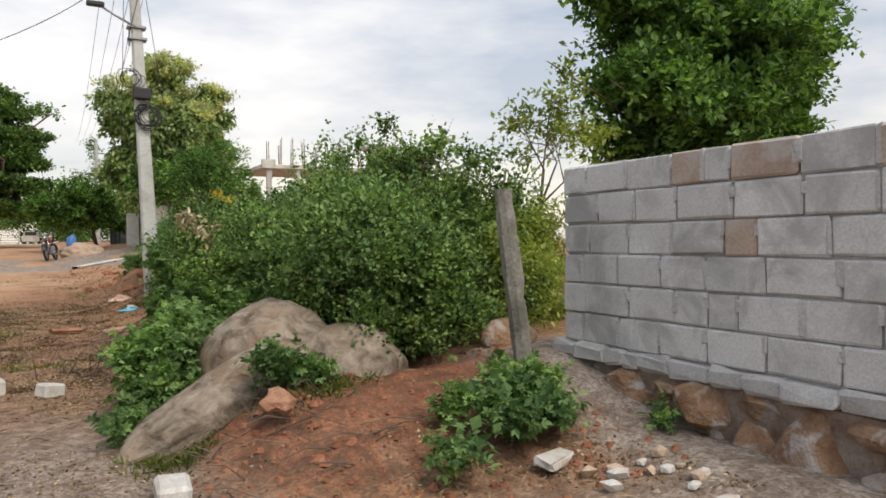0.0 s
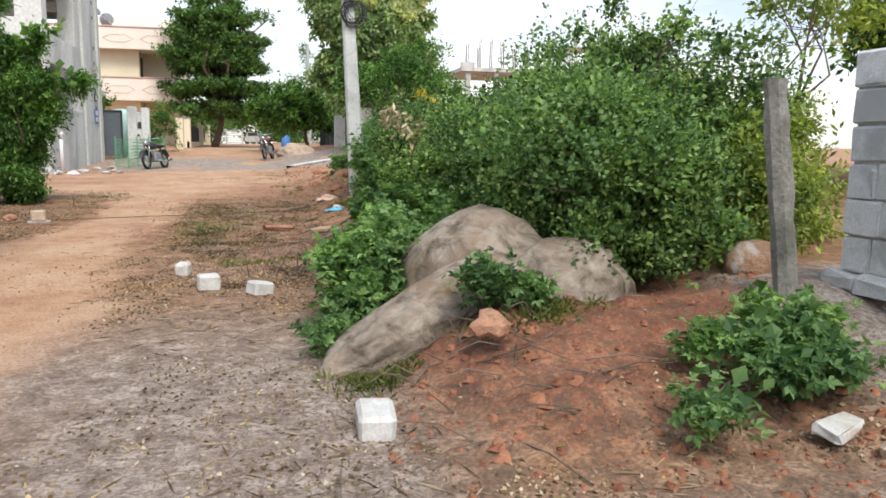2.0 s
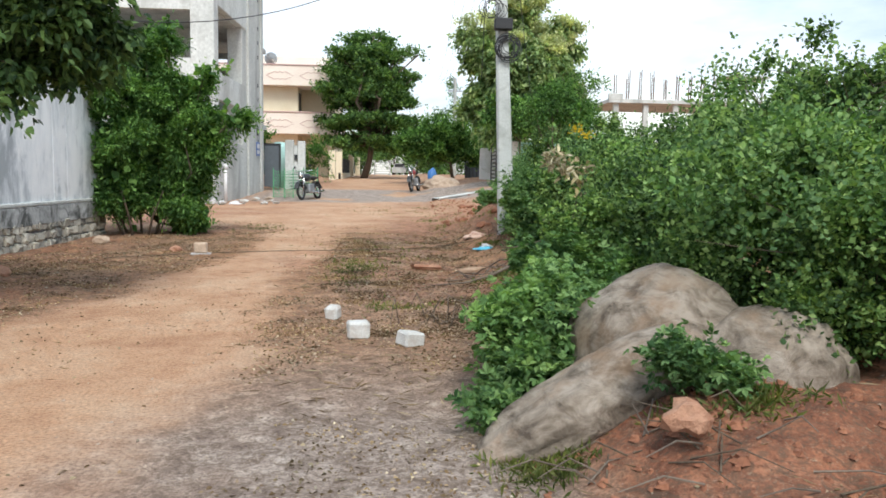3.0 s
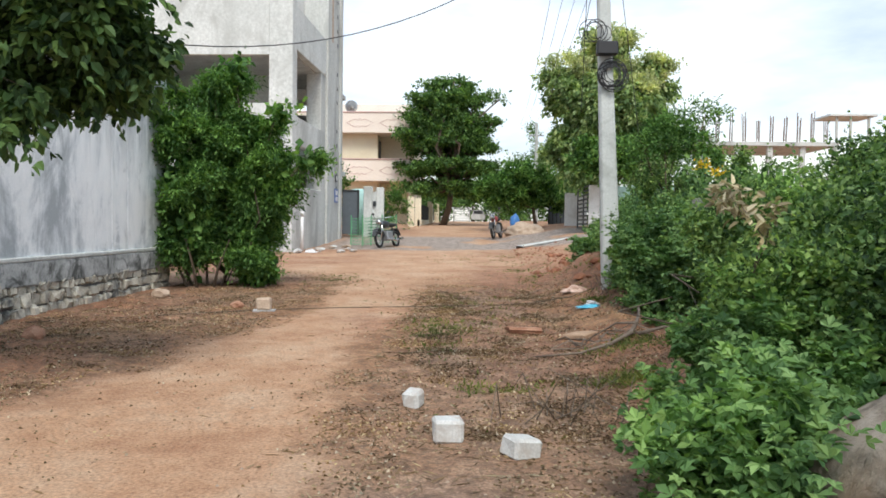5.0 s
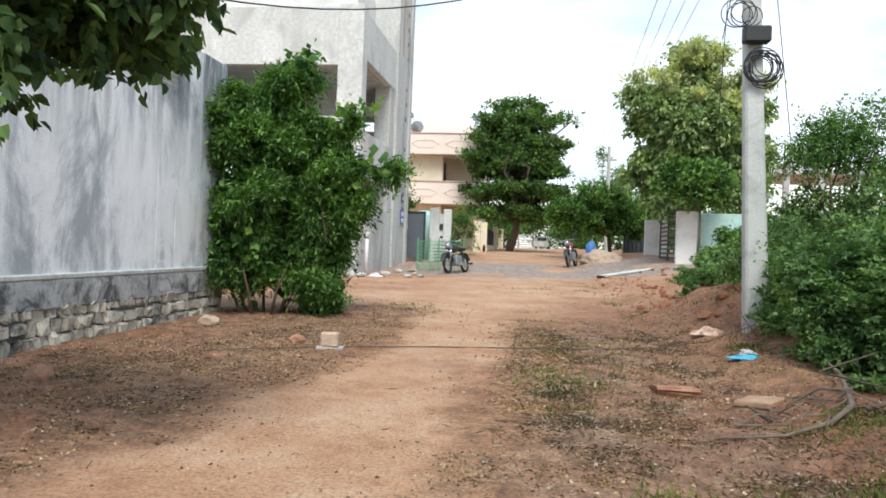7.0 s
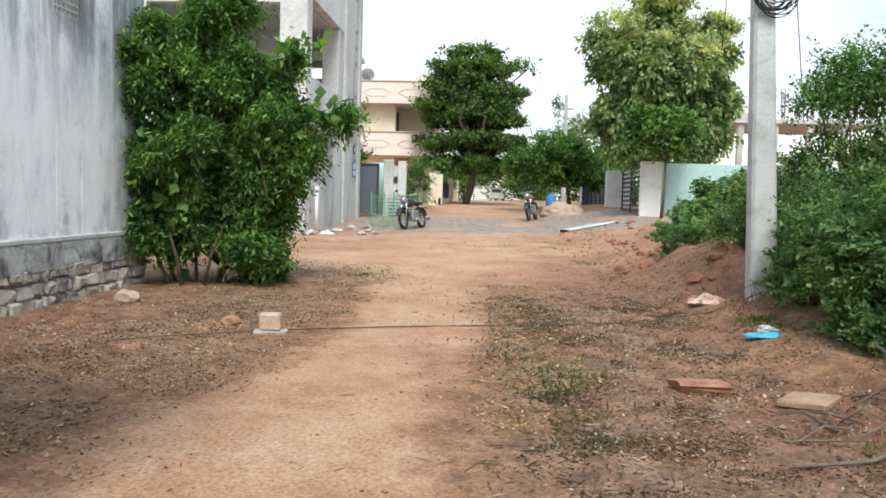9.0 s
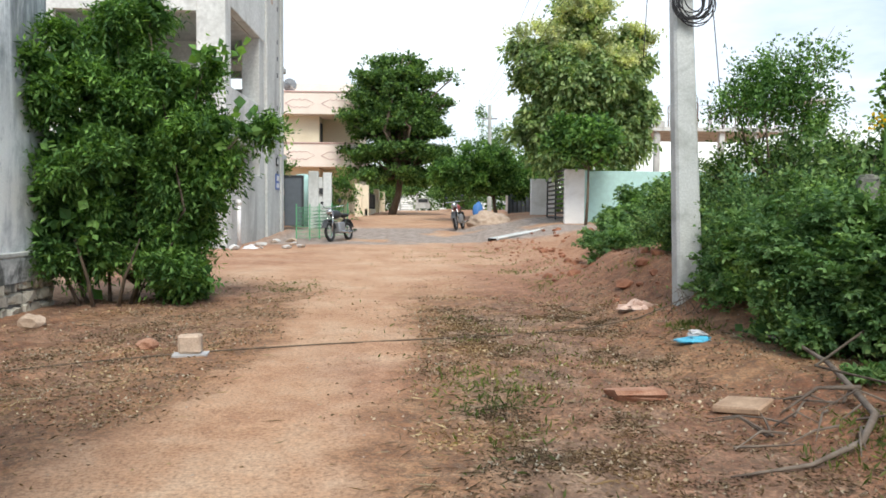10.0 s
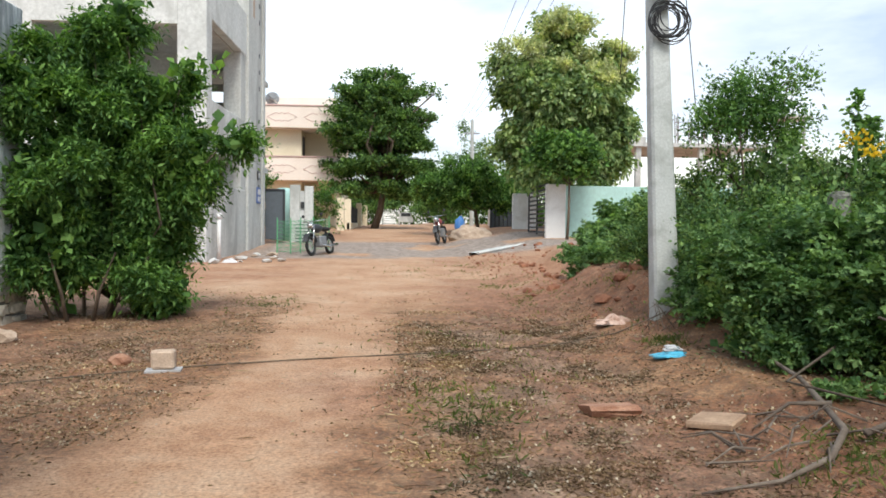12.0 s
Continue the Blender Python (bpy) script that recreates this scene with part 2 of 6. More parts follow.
def ground_material():
    """Earth in zones: red track, litter-brown verge, grey grit, orange mound; zones are stored on the sheet."""
    m, n, l, p = mat_new("bare_earth")
    z = n.new("ShaderNodeVertexColor")
    z.layer_name = "zone"
    sep = n.new("ShaderNodeSeparateColor")
    l.new(z.outputs[0], sep.inputs[0])
    broad = noise_tex(n, l, 0.9, 6, 0.65)
    mid = noise_tex(n, l, 5.0, 6, 0.7)
    grain = noise_tex(n, l, 45.0, 5, 0.7)
    brown = ramp(n, l, mid, [(0.3, (0.155, 0.07, 0.033)), (0.5, (0.31, 0.152, 0.072)), (0.72, (0.48, 0.285, 0.15))])
    track = ramp(n, l, mix(n, l, 0.35, broad, mid), [(0.34, (0.33, 0.165, 0.09)), (0.48, (0.455, 0.265, 0.155)), (0.64, (0.52, 0.355, 0.235))])
    litter = ramp(n, l, mid, [(0.3, (0.085, 0.05, 0.033)), (0.48, (0.225, 0.14, 0.09)), (0.66, (0.4, 0.28, 0.195))])
    red = ramp(n, l, mid, [(0.3, (0.075, 0.027, 0.015)), (0.48, (0.215, 0.08, 0.042)), (0.72, (0.38, 0.165, 0.09))])
    grey = ramp(n, l, mid, [(0.3, (0.13, 0.096, 0.08)), (0.5, (0.3, 0.247, 0.212)), (0.7, (0.48, 0.42, 0.375))])
    col = mix(n, l, sep.outputs[0], brown, track)
    col = mix(n, l, sep.outputs[1], col, red)
    col = mix(n, l, sep.outputs[2], col, grey)
    col = mix(n, l, z.outputs["Alpha"], col, litter)
    peb = n.new("ShaderNodeTexVoronoi")
    geo = n.new("ShaderNodeNewGeometry")
    l.new(geo.outputs["Position"], peb.inputs["Vector"])
    peb.inputs["Scale"].default_value, peb.inputs["Randomness"].default_value = 48, 1.0
    spot = ramp(n, l, peb.outputs["Distance"], [(0.1, (1, 1, 1)), (0.2, (0, 0, 0))])
    rare = ramp(n, l, noise_tex(n, l, 8, 3), [(0.58, (0, 0, 0)), (0.66, (0.5, 0.5, 0.5))])
    col = mix(n, l, mix(n, l, 1.0, spot, rare, "MULTIPLY"), col, (0.5, 0.42, 0.36))
    col = mix(n, l, 1.0, col, ramp(n, l, grain, [(0.3, (0.45, 0.43, 0.42)), (0.5, (0.95, 0.95, 0.95)), (0.72, (1.35, 1.35, 1.33))]), "MULTIPLY")
    l.new(col, p.inputs["Base Color"])
    p.inputs["Roughness"].default_value = 0.97
    speck = noise_tex(n, l, 11, 9, 0.82, (1, 1, 1), 1.8)
    dirt = ramp(n, l, speck, [(0.48, (0, 0, 0)), (0.56, (0.85, 0.85, 0.85))])
    inv = n.new("ShaderNodeInvert")
    l.new(sep.outputs[0], inv.inputs[1])
    col = mix(n, l, mix(n, l, 1.0, dirt, mix(n, l, 0.8, (0.28, 0.28, 0.28), inv.outputs[0]), "MULTIPLY"), col, (0.1, 0.065, 0.042))
    l.new(col, p.inputs["Base Color"])
    pale = ramp(n, l, noise_tex(n, l, 24, 8, 0.8, (1, 1, 1), 2.5), [(0.57, (0, 0, 0)), (0.63, (0.6, 0.6, 0.6))])
    col = mix(n, l, mix(n, l, 1.0, pale, mix(n, l, 0.7, (0.3, 0.3, 0.3), inv.outputs[0]), "MULTIPLY"), col, (0.46, 0.36, 0.25))
    l.new(col, p.inputs["Base Color"])
    b = mix(n, l, 0.5, mid, mix(n, l, 0.5, grain, speck))
    bump(n, l, p, b, 0.9, 0.03)
    return m


EARTH = ground_material()


def boulder_material():
    """Weathered granite: pale faces, brown earth stains, dark lichen, fine cracks."""
    m, n, l, p = mat_new("granite_boulder")
    broad = noise_tex(n, l, 3.0, 6, 0.6, (1, 1, 1), 0.4)
    rugged = noise_tex(n, l, 6.0, 9, 0.68, (1, 1, 1.2), 0.5)
    lichen = noise_tex(n, l, 14.0, 8, 0.75, (1, 1, 1), 1.0)
    col = ramp(n, l, rugged, [(0.34, (0.085, 0.064, 0.047)), (0.46, (0.22, 0.178, 0.138)), (0.6, (0.36, 0.305, 0.25))])
    col = mix(n, l, ramp(n, l, broad, [(0.5, (0, 0, 0)), (0.66, (0.65, 0.65, 0.65))]), col, (0.25, 0.155, 0.09))
    col = mix(n, l, ramp(n, l, lichen, [(0.58, (0, 0, 0)), (0.68, (0.5, 0.5, 0.5))]), col, (0.13, 0.12, 0.1))
    l.new(col, p.inputs["Base Color"])
    p.inputs["Roughness"].default_value = 0.93
    bump(n, l, p, mix(n, l, 0.4, rugged, lichen), 0.8, 0.05)
    return m


BOULDER = boulder_material()
DEBRIS = leaf_material("dark_debris", (0.06, 0.034, 0.018), (0.13, 0.08, 0.043), (0.28, 0.19, 0.115), 0.1, 0.85)


# ---- geometry helpers ----
rng = np.random.default_rng(7)


class Geo:
    """Vertices and faces of one mesh."""

    def __init__(self):
        self.v, self.f = [], []

    def add(self, verts, faces):
        k = len(self.v)
        self.v += [tuple(map(float, p)) for p in verts]
        self.f += [tuple(int(i) + k for i in q) for q in faces]
        return self

    def box(self, lo, hi, bevel=0.01, turn=None, jitter=0.0):
        """A box with chamfered edges between two corners."""
        lo, hi = np.array(lo, float), np.array(hi, float)
        c, h = (lo + hi) / 2, (hi - lo) / 2
        b = min(bevel, 0.4 * h.min())
        vs, idx = [], {}
        for sx in (-1, 1):
            for sy in (-1, 1):
                for sz in (-1, 1):
                    for a in range(3):
                        q = h * (sx, sy, sz)
                        for k in range(3):
                            if k != a:
                                q[k] -= b * (sx, sy, sz)[k]
                        idx[(sx, sy, sz, a)] = len(vs)
                        vs.append(q + (rng.uniform(-jitter, jitter, 3) if jitter else 0))
        vs = np.array(vs)
        if turn is not None:
            vs = vs @ np.array(turn).T
        fs = []
        for a in range(3):
            u, w = [k for k in range(3) if k != a]
            for s in (-1, 1):
                ring = []
                for su, sw in ((-1, -1), (1, -1), (1, 1), (-1, 1)):
                    sg = [0, 0, 0]
                    sg[a], sg[u], sg[w] = s, su, sw
                    ring.append(idx[(*sg, a)])
                fs.append(ring)
            for su in (-1, 1):
                for sw in (-1, 1):
                    e1, e2 = [0, 0, 0], [0, 0, 0]
                    e1[u] = e2[u] = su
                    e1[w] = e2[w] = sw
                    e1[a], e2[a] = -1, 1
                    fs.append([idx[(*e1, u)], idx[(*e2, u)], idx[(*e2, w)], idx[(*e1, w)]])
        for sx in (-1, 1):
            for sy in (-1, 1):
                for sz in (-1, 1):
                    fs.append([idx[(sx, sy, sz, a)] for a in range(3)])
        return self.add(vs + c, fs)

    def tube(self, pts, radii, sides=8, cap=True):
        """A round, tapering tube through points."""
        pts = np.array(pts, float)
        radii = np.broadcast_to(np.array(radii, float), (len(pts),))
        vs, fs = [], []
        for i, p in enumerate(pts):
            d = pts[min(i + 1, len(pts) - 1)] - pts[max(i - 1, 0)]
            d = d / (np.linalg.norm(d) + 1e-9)
            u = np.cross(d, (0, 0, 1) if abs(d[2]) < 0.9 else (1, 0, 0))
            u = u / np.linalg.norm(u)
            w = np.cross(d, u)
            for k in range(sides):
                a = 2 * math.pi * k / sides
                vs.append(p + radii[i] * (math.cos(a) * u + math.sin(a) * w))
        for i in range(len(pts) - 1):
            for k in range(sides):
                a, b = i * sides + k, i * sides + (k + 1) % sides
                fs.append((a, b, b + sides, a + sides))
        if cap:
            fs += [tuple(range(sides))[::-1], tuple(range((len(pts) - 1) * sides, len(pts) * sides))]
        return self.add(vs, fs)

    def ring(self, c, radius, r, axis="y", n=20, sides=6):
        a = np.linspace(0, 2 * math.pi, n + 1)
        u, w = {"x": ((0, 1, 0), (0, 0, 1)), "y": ((1, 0, 0), (0, 0, 1)), "z": ((1, 0, 0), (0, 1, 0))}[axis]
        pts = np.array(c) + radius * (np.cos(a)[:, None] * np.array(u) + np.sin(a)[:, None] * np.array(w))
        return self.tube(pts, r, sides, False)

    def mesh(self, name, smooth=False):
        me = bpy.data.meshes.new(name)
        me.from_pydata(self.v, [], self.f)
        me.validate()
        bm = bmesh.new()
        bm.from_mesh(me)
        bmesh.ops.recalc_face_normals(bm, faces=bm.faces)
        bm.to_mesh(me)
        bm.free()
        if smooth:
            me.shade_smooth()
        return me


def thing(name, label, category, group="", kind="", at=(0, 0, 0)):
    ob = new(name)
    ob.location = at
    return tagged(ob, label, category, group, kind)


def part(name, geo, material, parent=None, label="", smooth=False):
    me = geo.mesh(name, smooth) if isinstance(geo, Geo) else geo
    if not me.materials:
        me.materials.append(material)
    ob = new(name, me)
    if parent is not None:
        ob.parent = parent
    return tagged(ob, label) if label else ob


def solo(name, geo, material, label, category, group="", kind="", smooth=False):
    return tagged(part(name, geo, material, None, "", smooth), label, category, group, kind)


# ---- numpy value noise ----
def lattice(ix, iy, seed):
    h = (ix.astype(np.int64) * 374761393 + iy.astype(np.int64) * 668265263 + seed * 1442695041) & 0xFFFFFFFF
    h = ((h ^ (h >> 13)) * 1274126177) & 0xFFFFFFFF
    return ((h ^ (h >> 16)) & 0xFFFF) / 65535.0


def vnoise(x, y, scale, seed=0):
    x, y = np.asarray(x, float) * scale, np.asarray(y, float) * scale
    ix, iy = np.floor(x), np.floor(y)
    fx, fy = x - ix, y - iy
    fx, fy = fx * fx * (3 - 2 * fx), fy * fy * (3 - 2 * fy)
    a, b = lattice(ix, iy, seed), lattice(ix + 1, iy, seed)
    c, d = lattice(ix, iy + 1, seed), lattice(ix + 1, iy + 1, seed)
    return (a * (1 - fx) + b * fx) * (1 - fy) + (c * (1 - fx) + d * fx) * fy


def fbm(x, y, scale, seed=0, octaves=4):
    return sum(vnoise(x, y, scale * 2**k, seed + k) / 2**k for k in range(octaves)) / sum(1 / 2**k for k in range(octaves))


def step(v, a, b):
    t = np.clip((np.asarray(v, float) - a) / (b - a), 0, 1)
    return t * t * (3 - 2 * t)


# ---- ground ----
def ground_base(x, y):
    """Height of the earth: the lane climbs away, a red mound lies by the boulders, a bank runs along the hedge."""
    x, y = np.asarray(x, float), np.asarray(y, float)
    lane = np.interp(y, [-10, 8, 11, 14, 20, 30, 33, 38, 50, 62, 80, 200], [0, 0, 0.04, 0.09, 0.16, 0.28, 0.33, 0.62, 1.04, 1.28, 1.45, 1.5])
    mound = 0.36 * step(y, 3.7, 5.3) * step(x, 0.95, 1.9) * (1 - 0.5 * step(y, 8.5, 11))
    strip = 0.15 * step(x, 2.7, 3.6) * step(y, 0.5, 3)* (1 - step(y, 7, 9))
    edge = 1.55 + 0.35 * np.sin(y * 0.9) + 0.12 * np.clip(y - 16, 0, 14)
    bank = 0.34 * step(x, edge, edge + 0.7) * step(y, 14.0, 15.4) * (1 - step(y, 26, 33)) + 0.12 * step(x, edge + 0.1, edge + 1) * step(y, 13.2, 14.6) * (1 - step(y, 26, 33))
    ramp_up = 0.34 * step(x, 1.8, 4.4) * step(y, 25, 33.5) * (1 - step(y, 44, 50))
    return lane + mound + strip + bank + ramp_up


TRACK = np.array([(-3.0, -6.0), (-2.6, 2.0), (-2.3, 6.0), (-2.1, 9.5), (-1.9, 12), (-1.75, 14), (-1.9, 17), (-1.5, 21), (-0.9, 26), (-0.6, 31), (-0.6, 38), (-0.8, 80)])
TRACK_W = np.array([2.0, 1.8, 1.5, 1.05, 0.7, 0.8, 0.65, 1.0, 1.6, 2.6, 3.0, 3.0])


def zones(x, y):
    cx, cw = np.interp(y, TRACK[:, 1], TRACK[:, 0]), np.interp(y, TRACK[:, 1], TRACK_W)
    wob = 0.9 * (fbm(x, y, 0.8, 3) - 0.5) + 0.5 * (fbm(x, y, 4, 9) - 0.5)
    d = np.abs(x - cx) - cw + wob
    track = 1 - step(d, -0.25, 0.25)
    track = np.maximum(track, 0.95 * step(y + wob, 17, 20))
    red = step(y, 3.6, 4.5) * step(x + wob, 1.0, 1.5) * (1 - step(y, 8, 10)) * (1 - step(x + wob, 3.0, 3.4))
    red = np.maximum(red, 0.6 * step(x + wob, 1.2, 2.0) * step(y, 13.5, 15.5))
    red = np.maximum(red, 0.65 * step(fbm(x, y, 0.45, 21), 0.44, 0.58) * step(x, -0.6, 0.4) * step(y, 8.5, 11))
    red = np.maximum(red, 0.6 * step(fbm(x, y, 0.5, 27), 0.4, 0.55) * (1 - step(x, -4, -2.4)) * step(y, 7, 9))
    grey = 0.9 * (1 - step(y + 0.8 * wob, 5.6, 8.4)) * step(x + wob, -1.6, -0.2) * (1 - step(x + 0.5 * wob, 0.85, 1.4) * step(y, 3.3, 4.1))
    grey = np.maximum(grey, 0.2 * (1 - step(y, 9, 13)) * step(x + wob, -1.3, -0.4) * (1 - step(x, 0.8, 1.4)))
    red = np.maximum(red, 0.5 * np.exp(-((x + 1.35) / 0.55) ** 2 - ((y - 13.0) / 1.5) ** 2) * step(fbm(x, y, 1.8, 33), 0.3, 0.6))
    red = red * (1 - 0.5 * step(y, 20, 26))
    grey = np.maximum(grey, step(x + 0.35 * wob, 2.95, 3.35) * step(y, -2, 0) * (1 - step(y, 5.4, 6)))
    road = step(y + 1.2 * wob, 30.6, 31.6) * (1 - step(y + wob, 38, 40)) * step(x, -7, -5.5) * (1 - step(x, 5, 6))
    grey = np.maximum(grey, 0.95 * road * step(fbm(x, y, 0.6, 5), 0.3, 0.42))
    return np.stack([track, red * (1 - road), grey], -1)


def litter_zone(x, y):
    """Where rotting litter darkens the earth: a tongue beside the track and the verge under the white wall."""
    wob = 1.1 * (fbm(x, y, 0.9, 63) - 0.5) + 0.8 * (fbm(x, y, 5, 64, 3) - 0.5)
    tongue = step(x + wob, -0.75, -0.2) * (1 - step(x + wob, 0.75, 1.35)) * step(y, 8.6, 10.2) * (1 - step(y + 2 * wob, 16.2, 17.6))
    verge = (1 - step(x + wob, -3.3, -2.6)) * step(y, 7.5, 9.5) * (1 - step(y + wob, 18.0, 19.2)) * step(x, -6.2, -5.6)
    near = step(x + wob, -0.4, 0.3) * (1 - step(x, 1.2, 1.8)) * step(y, 6.6, 7.4) * (1 - step(y, 9, 10))
    patch = step(fbm(x, y, 1.7, 71), 0.36, 0.58)
    mound = 0.6 * step(x, 1.0, 1.3) * (1 - step(x, 2.7, 3.2)) * step(y + 0.6 * wob, 3.0, 3.4) * (1 - step(y + wob, 4.3, 5.0))
    return np.maximum(np.maximum(np.maximum(0.8 * tongue, 0.42 * verge), 0.55 * near), mound) * (0.3 + 0.7 * patch)


def ground_height(x, y):
    rough = 0.045 * (fbm(x, y, 1.3, 11) - 0.5) + 0.035 * (fbm(x, y, 7, 12, 3) - 0.5)
    z = zones(x, y)
    amp = 0.6 + 2.2 * z[..., 1] - 0.3 * z[..., 0]
    return ground_base(x, y) + rough * amp


def G(x, y):
    return float(ground_height(np.array([x]), np.array([y]))[0])


def build_ground():
    fine = lambda a, b, s: list(np.arange(a, b, s))  # noqa: E731
    xs = [-1500, -600, -250, -120, -60, -35, -22, -15, -11] + fine(-9, -6, 0.3) + fine(-6, 4.6, 0.06) + fine(4.6, 9, 0.3) + [10, 13, 18, 26, 40, 70, 140, 300, 700, 1500]
    ys = [-1500, -500, -150, -50, -20, -10, -6] + fine(-4, 2, 0.3) + fine(2, 16, 0.06) + fine(16, 24, 0.12) + fine(24, 45, 0.35) + fine(45, 90, 2) + [100, 130, 180, 260, 400, 700, 1500]
    X, Y = np.meshgrid(xs, ys)
    Z = ground_height(X, Y)
    nx, ny = len(xs), len(ys)
    v = np.stack([X, Y, Z], -1).reshape(-1, 3)
    i = np.arange(nx * ny).reshape(ny, nx)
    f = np.stack([i[:-1, :-1], i[:-1, 1:], i[1:, 1:], i[1:, :-1]], -1).reshape(-1, 4)
    me = bpy.data.meshes.new("ground")
    me.from_pydata(v.tolist(), [], f.tolist())
    me.materials.append(EARTH)
    col = me.color_attributes.new("zone", "FLOAT_COLOR", "POINT")
    rgba = np.ones((len(v), 4), np.float32)
    rgba[:, :3] = zones(v[:, 0], v[:, 1])
    rgba[:, 3] = litter_zone(v[:, 0], v[:, 1])
    col.data.foreach_set("color", rgba.ravel())
    me.shade_smooth()
    tagged(new("ground", me), "red-brown earth lane with dry litter and grey grit", "ground", kind="structure")


build_ground()


# ---- leaves and plants ----
def leaf_mesh(name, c, d, size, width=0.45, fold=0.25, pieces=2, material=None, face_up=0.0):
    """Leaves at c that point along d; each a folded blade of its own."""
    m = len(c)
    d = d / (np.linalg.norm(d, axis=1, keepdims=True) + 1e-9)
    r = rng.normal(size=(m, 3)) + (0, 0, 4 * face_up)
    s = np.cross(d, r)
    s /= np.linalg.norm(s, axis=1, keepdims=True) + 1e-9
    nrm = np.cross(s, d)
    size = np.broadcast_to(size, (m,))[:, None]
    if pieces == 2:
        v = np.stack([c, c + size * (0.5 * d + width * s + fold * width * nrm), c + size * d, c + size * (0.5 * d - width * s + fold * width * nrm)], 1)
        base = 4 * np.arange(m)[:, None]
        f = np.concatenate([base + [0, 1, 2], base + [0, 2, 3]])
    elif pieces == 3:
        cols = [c]
        for a, q in ((-1.0, 0.8), (0.0, 1.0), (1.0, 0.8)):
            t = math.cos(a) * d + math.sin(a) * s
            e = -math.sin(a) * d + math.cos(a) * s
            cols += [c + size * q * (0.58 * t - 0.27 * e + 0.1 * nrm), c + size * q * (t - 0.12 * nrm), c + size * q * (0.58 * t + 0.27 * e + 0.1 * nrm)]
        v = np.stack(cols, 1)
        base = 10 * np.arange(m)[:, None]
        f = np.concatenate([base + [0, 1 + 3 * k, 2 + 3 * k, 3 + 3 * k] for k in range(3)])
    else:
        v = np.stack([c, c + size * (0.3 * d + width * s + fold * width * nrm), c + size * (0.7 * d + 0.75 * width * s + 0.5 * fold * nrm * width - 0.05 * nrm),
                      c + size * (d - 0.18 * nrm), c + size * (0.7 * d - 0.75 * width * s + 0.5 * fold * nrm * width - 0.05 * nrm), c + size * (0.3 * d - width * s + fold * width * nrm)], 1)
        base = 6 * np.arange(m)[:, None]
        f = np.concatenate([base + [0, 1, 2, 3], base + [0, 3, 4, 5]])
    me = bpy.data.meshes.new(name)
    me.from_pydata(v.reshape(-1, 3).tolist(), [], f.tolist())
    if material:
        me.materials.append(material)
    return me


def in_lobes(lobes, n, shell=0.5):
    """Random places in ellipsoids (centre, radii), drawn towards their skins; with the way outwards."""
    lobes = np.array([(*c, *r) for c, r in lobes], float)
    vol = (lobes[:, 3] * lobes[:, 4] * lobes[:, 5]) ** (2 / 3)
    pick = rng.choice(len(lobes), n, p=vol / vol.sum())
    d = rng.normal(size=(n, 3))
    d /= np.linalg.norm(d, axis=1, keepdims=True)
    rad = np.where(rng.random(n) < shell, rng.uniform(0.78, 1.05, n), rng.random(n) ** (1 / 3))
    return lobes[pick, :3] + d * rad[:, None] * lobes[pick, 3:], d


def foliage(name, lobes, clumps, per, spread, size, material, width=0.42, droop=0.0, pieces=2, shell=0.55, floor=True, up=0.35, fill=0.14, loose=0.27, boughs=55, face_up=0.35):
    """A crown of boughs; each bough carries sprigs, each sprig a row of leaves, with gaps between the boughs."""
    nb = max(3 * len(lobes), clumps // boughs)
    b, bo = in_lobes(lobes, nb, shell)
    mean_r = np.mean([r for _, r in lobes], 0)
    br = loose * mean_r * rng.uniform(0.5, 1.3, (nb, 1))
    k = rng.integers(0, nb, clumps)
    off = rng.normal(size=(clumps, 3))
    c = b[k] + off * br[k] * 0.75
    n_in = int(fill * clumps)
    c[:n_in], inner = in_lobes([(q, np.array(r) * 0.8) for q, r in lobes], n_in, 0.0)
    out = 0.7 * bo[k] + 0.5 * off + (0, 0, up)
    tw = out + rng.normal(size=(clumps, 3)) * 0.5
    tw /= np.linalg.norm(tw, axis=1, keepdims=True)
    j = np.repeat(np.arange(clumps), per)
    u = np.tile(np.linspace(0.1, 1, per), clumps)[:, None]
    long = spread * 3.2 * rng.uniform(0.6, 1.3, (clumps, 1))
    p = c[j] + tw[j] * (u - 0.5) * long[j] + rng.normal(size=(len(j), 3)) * spread * 0.28
    p[:, 2] -= droop * 0.5 * (u[:, 0] ** 2) * long[j][:, 0]
    side = np.cross(tw[j], rng.normal(size=(len(j), 3)))
    side /= np.linalg.norm(side, axis=1, keepdims=True) + 1e-9
    d = 0.6 * tw[j] + 0.8 * side + (0, 0, -droop) + rng.normal(size=(len(j), 3)) * 0.2
    s = size * rng.uniform(0.55, 1.25, len(j))
    if floor:
        ok = p[:, 2] > ground_base(p[:, 0], p[:, 1]) + 0.02
        p, d, s = p[ok], d[ok], s[ok]
    return leaf_mesh(name, p, d, s, width, 0.3, pieces, material, face_up)


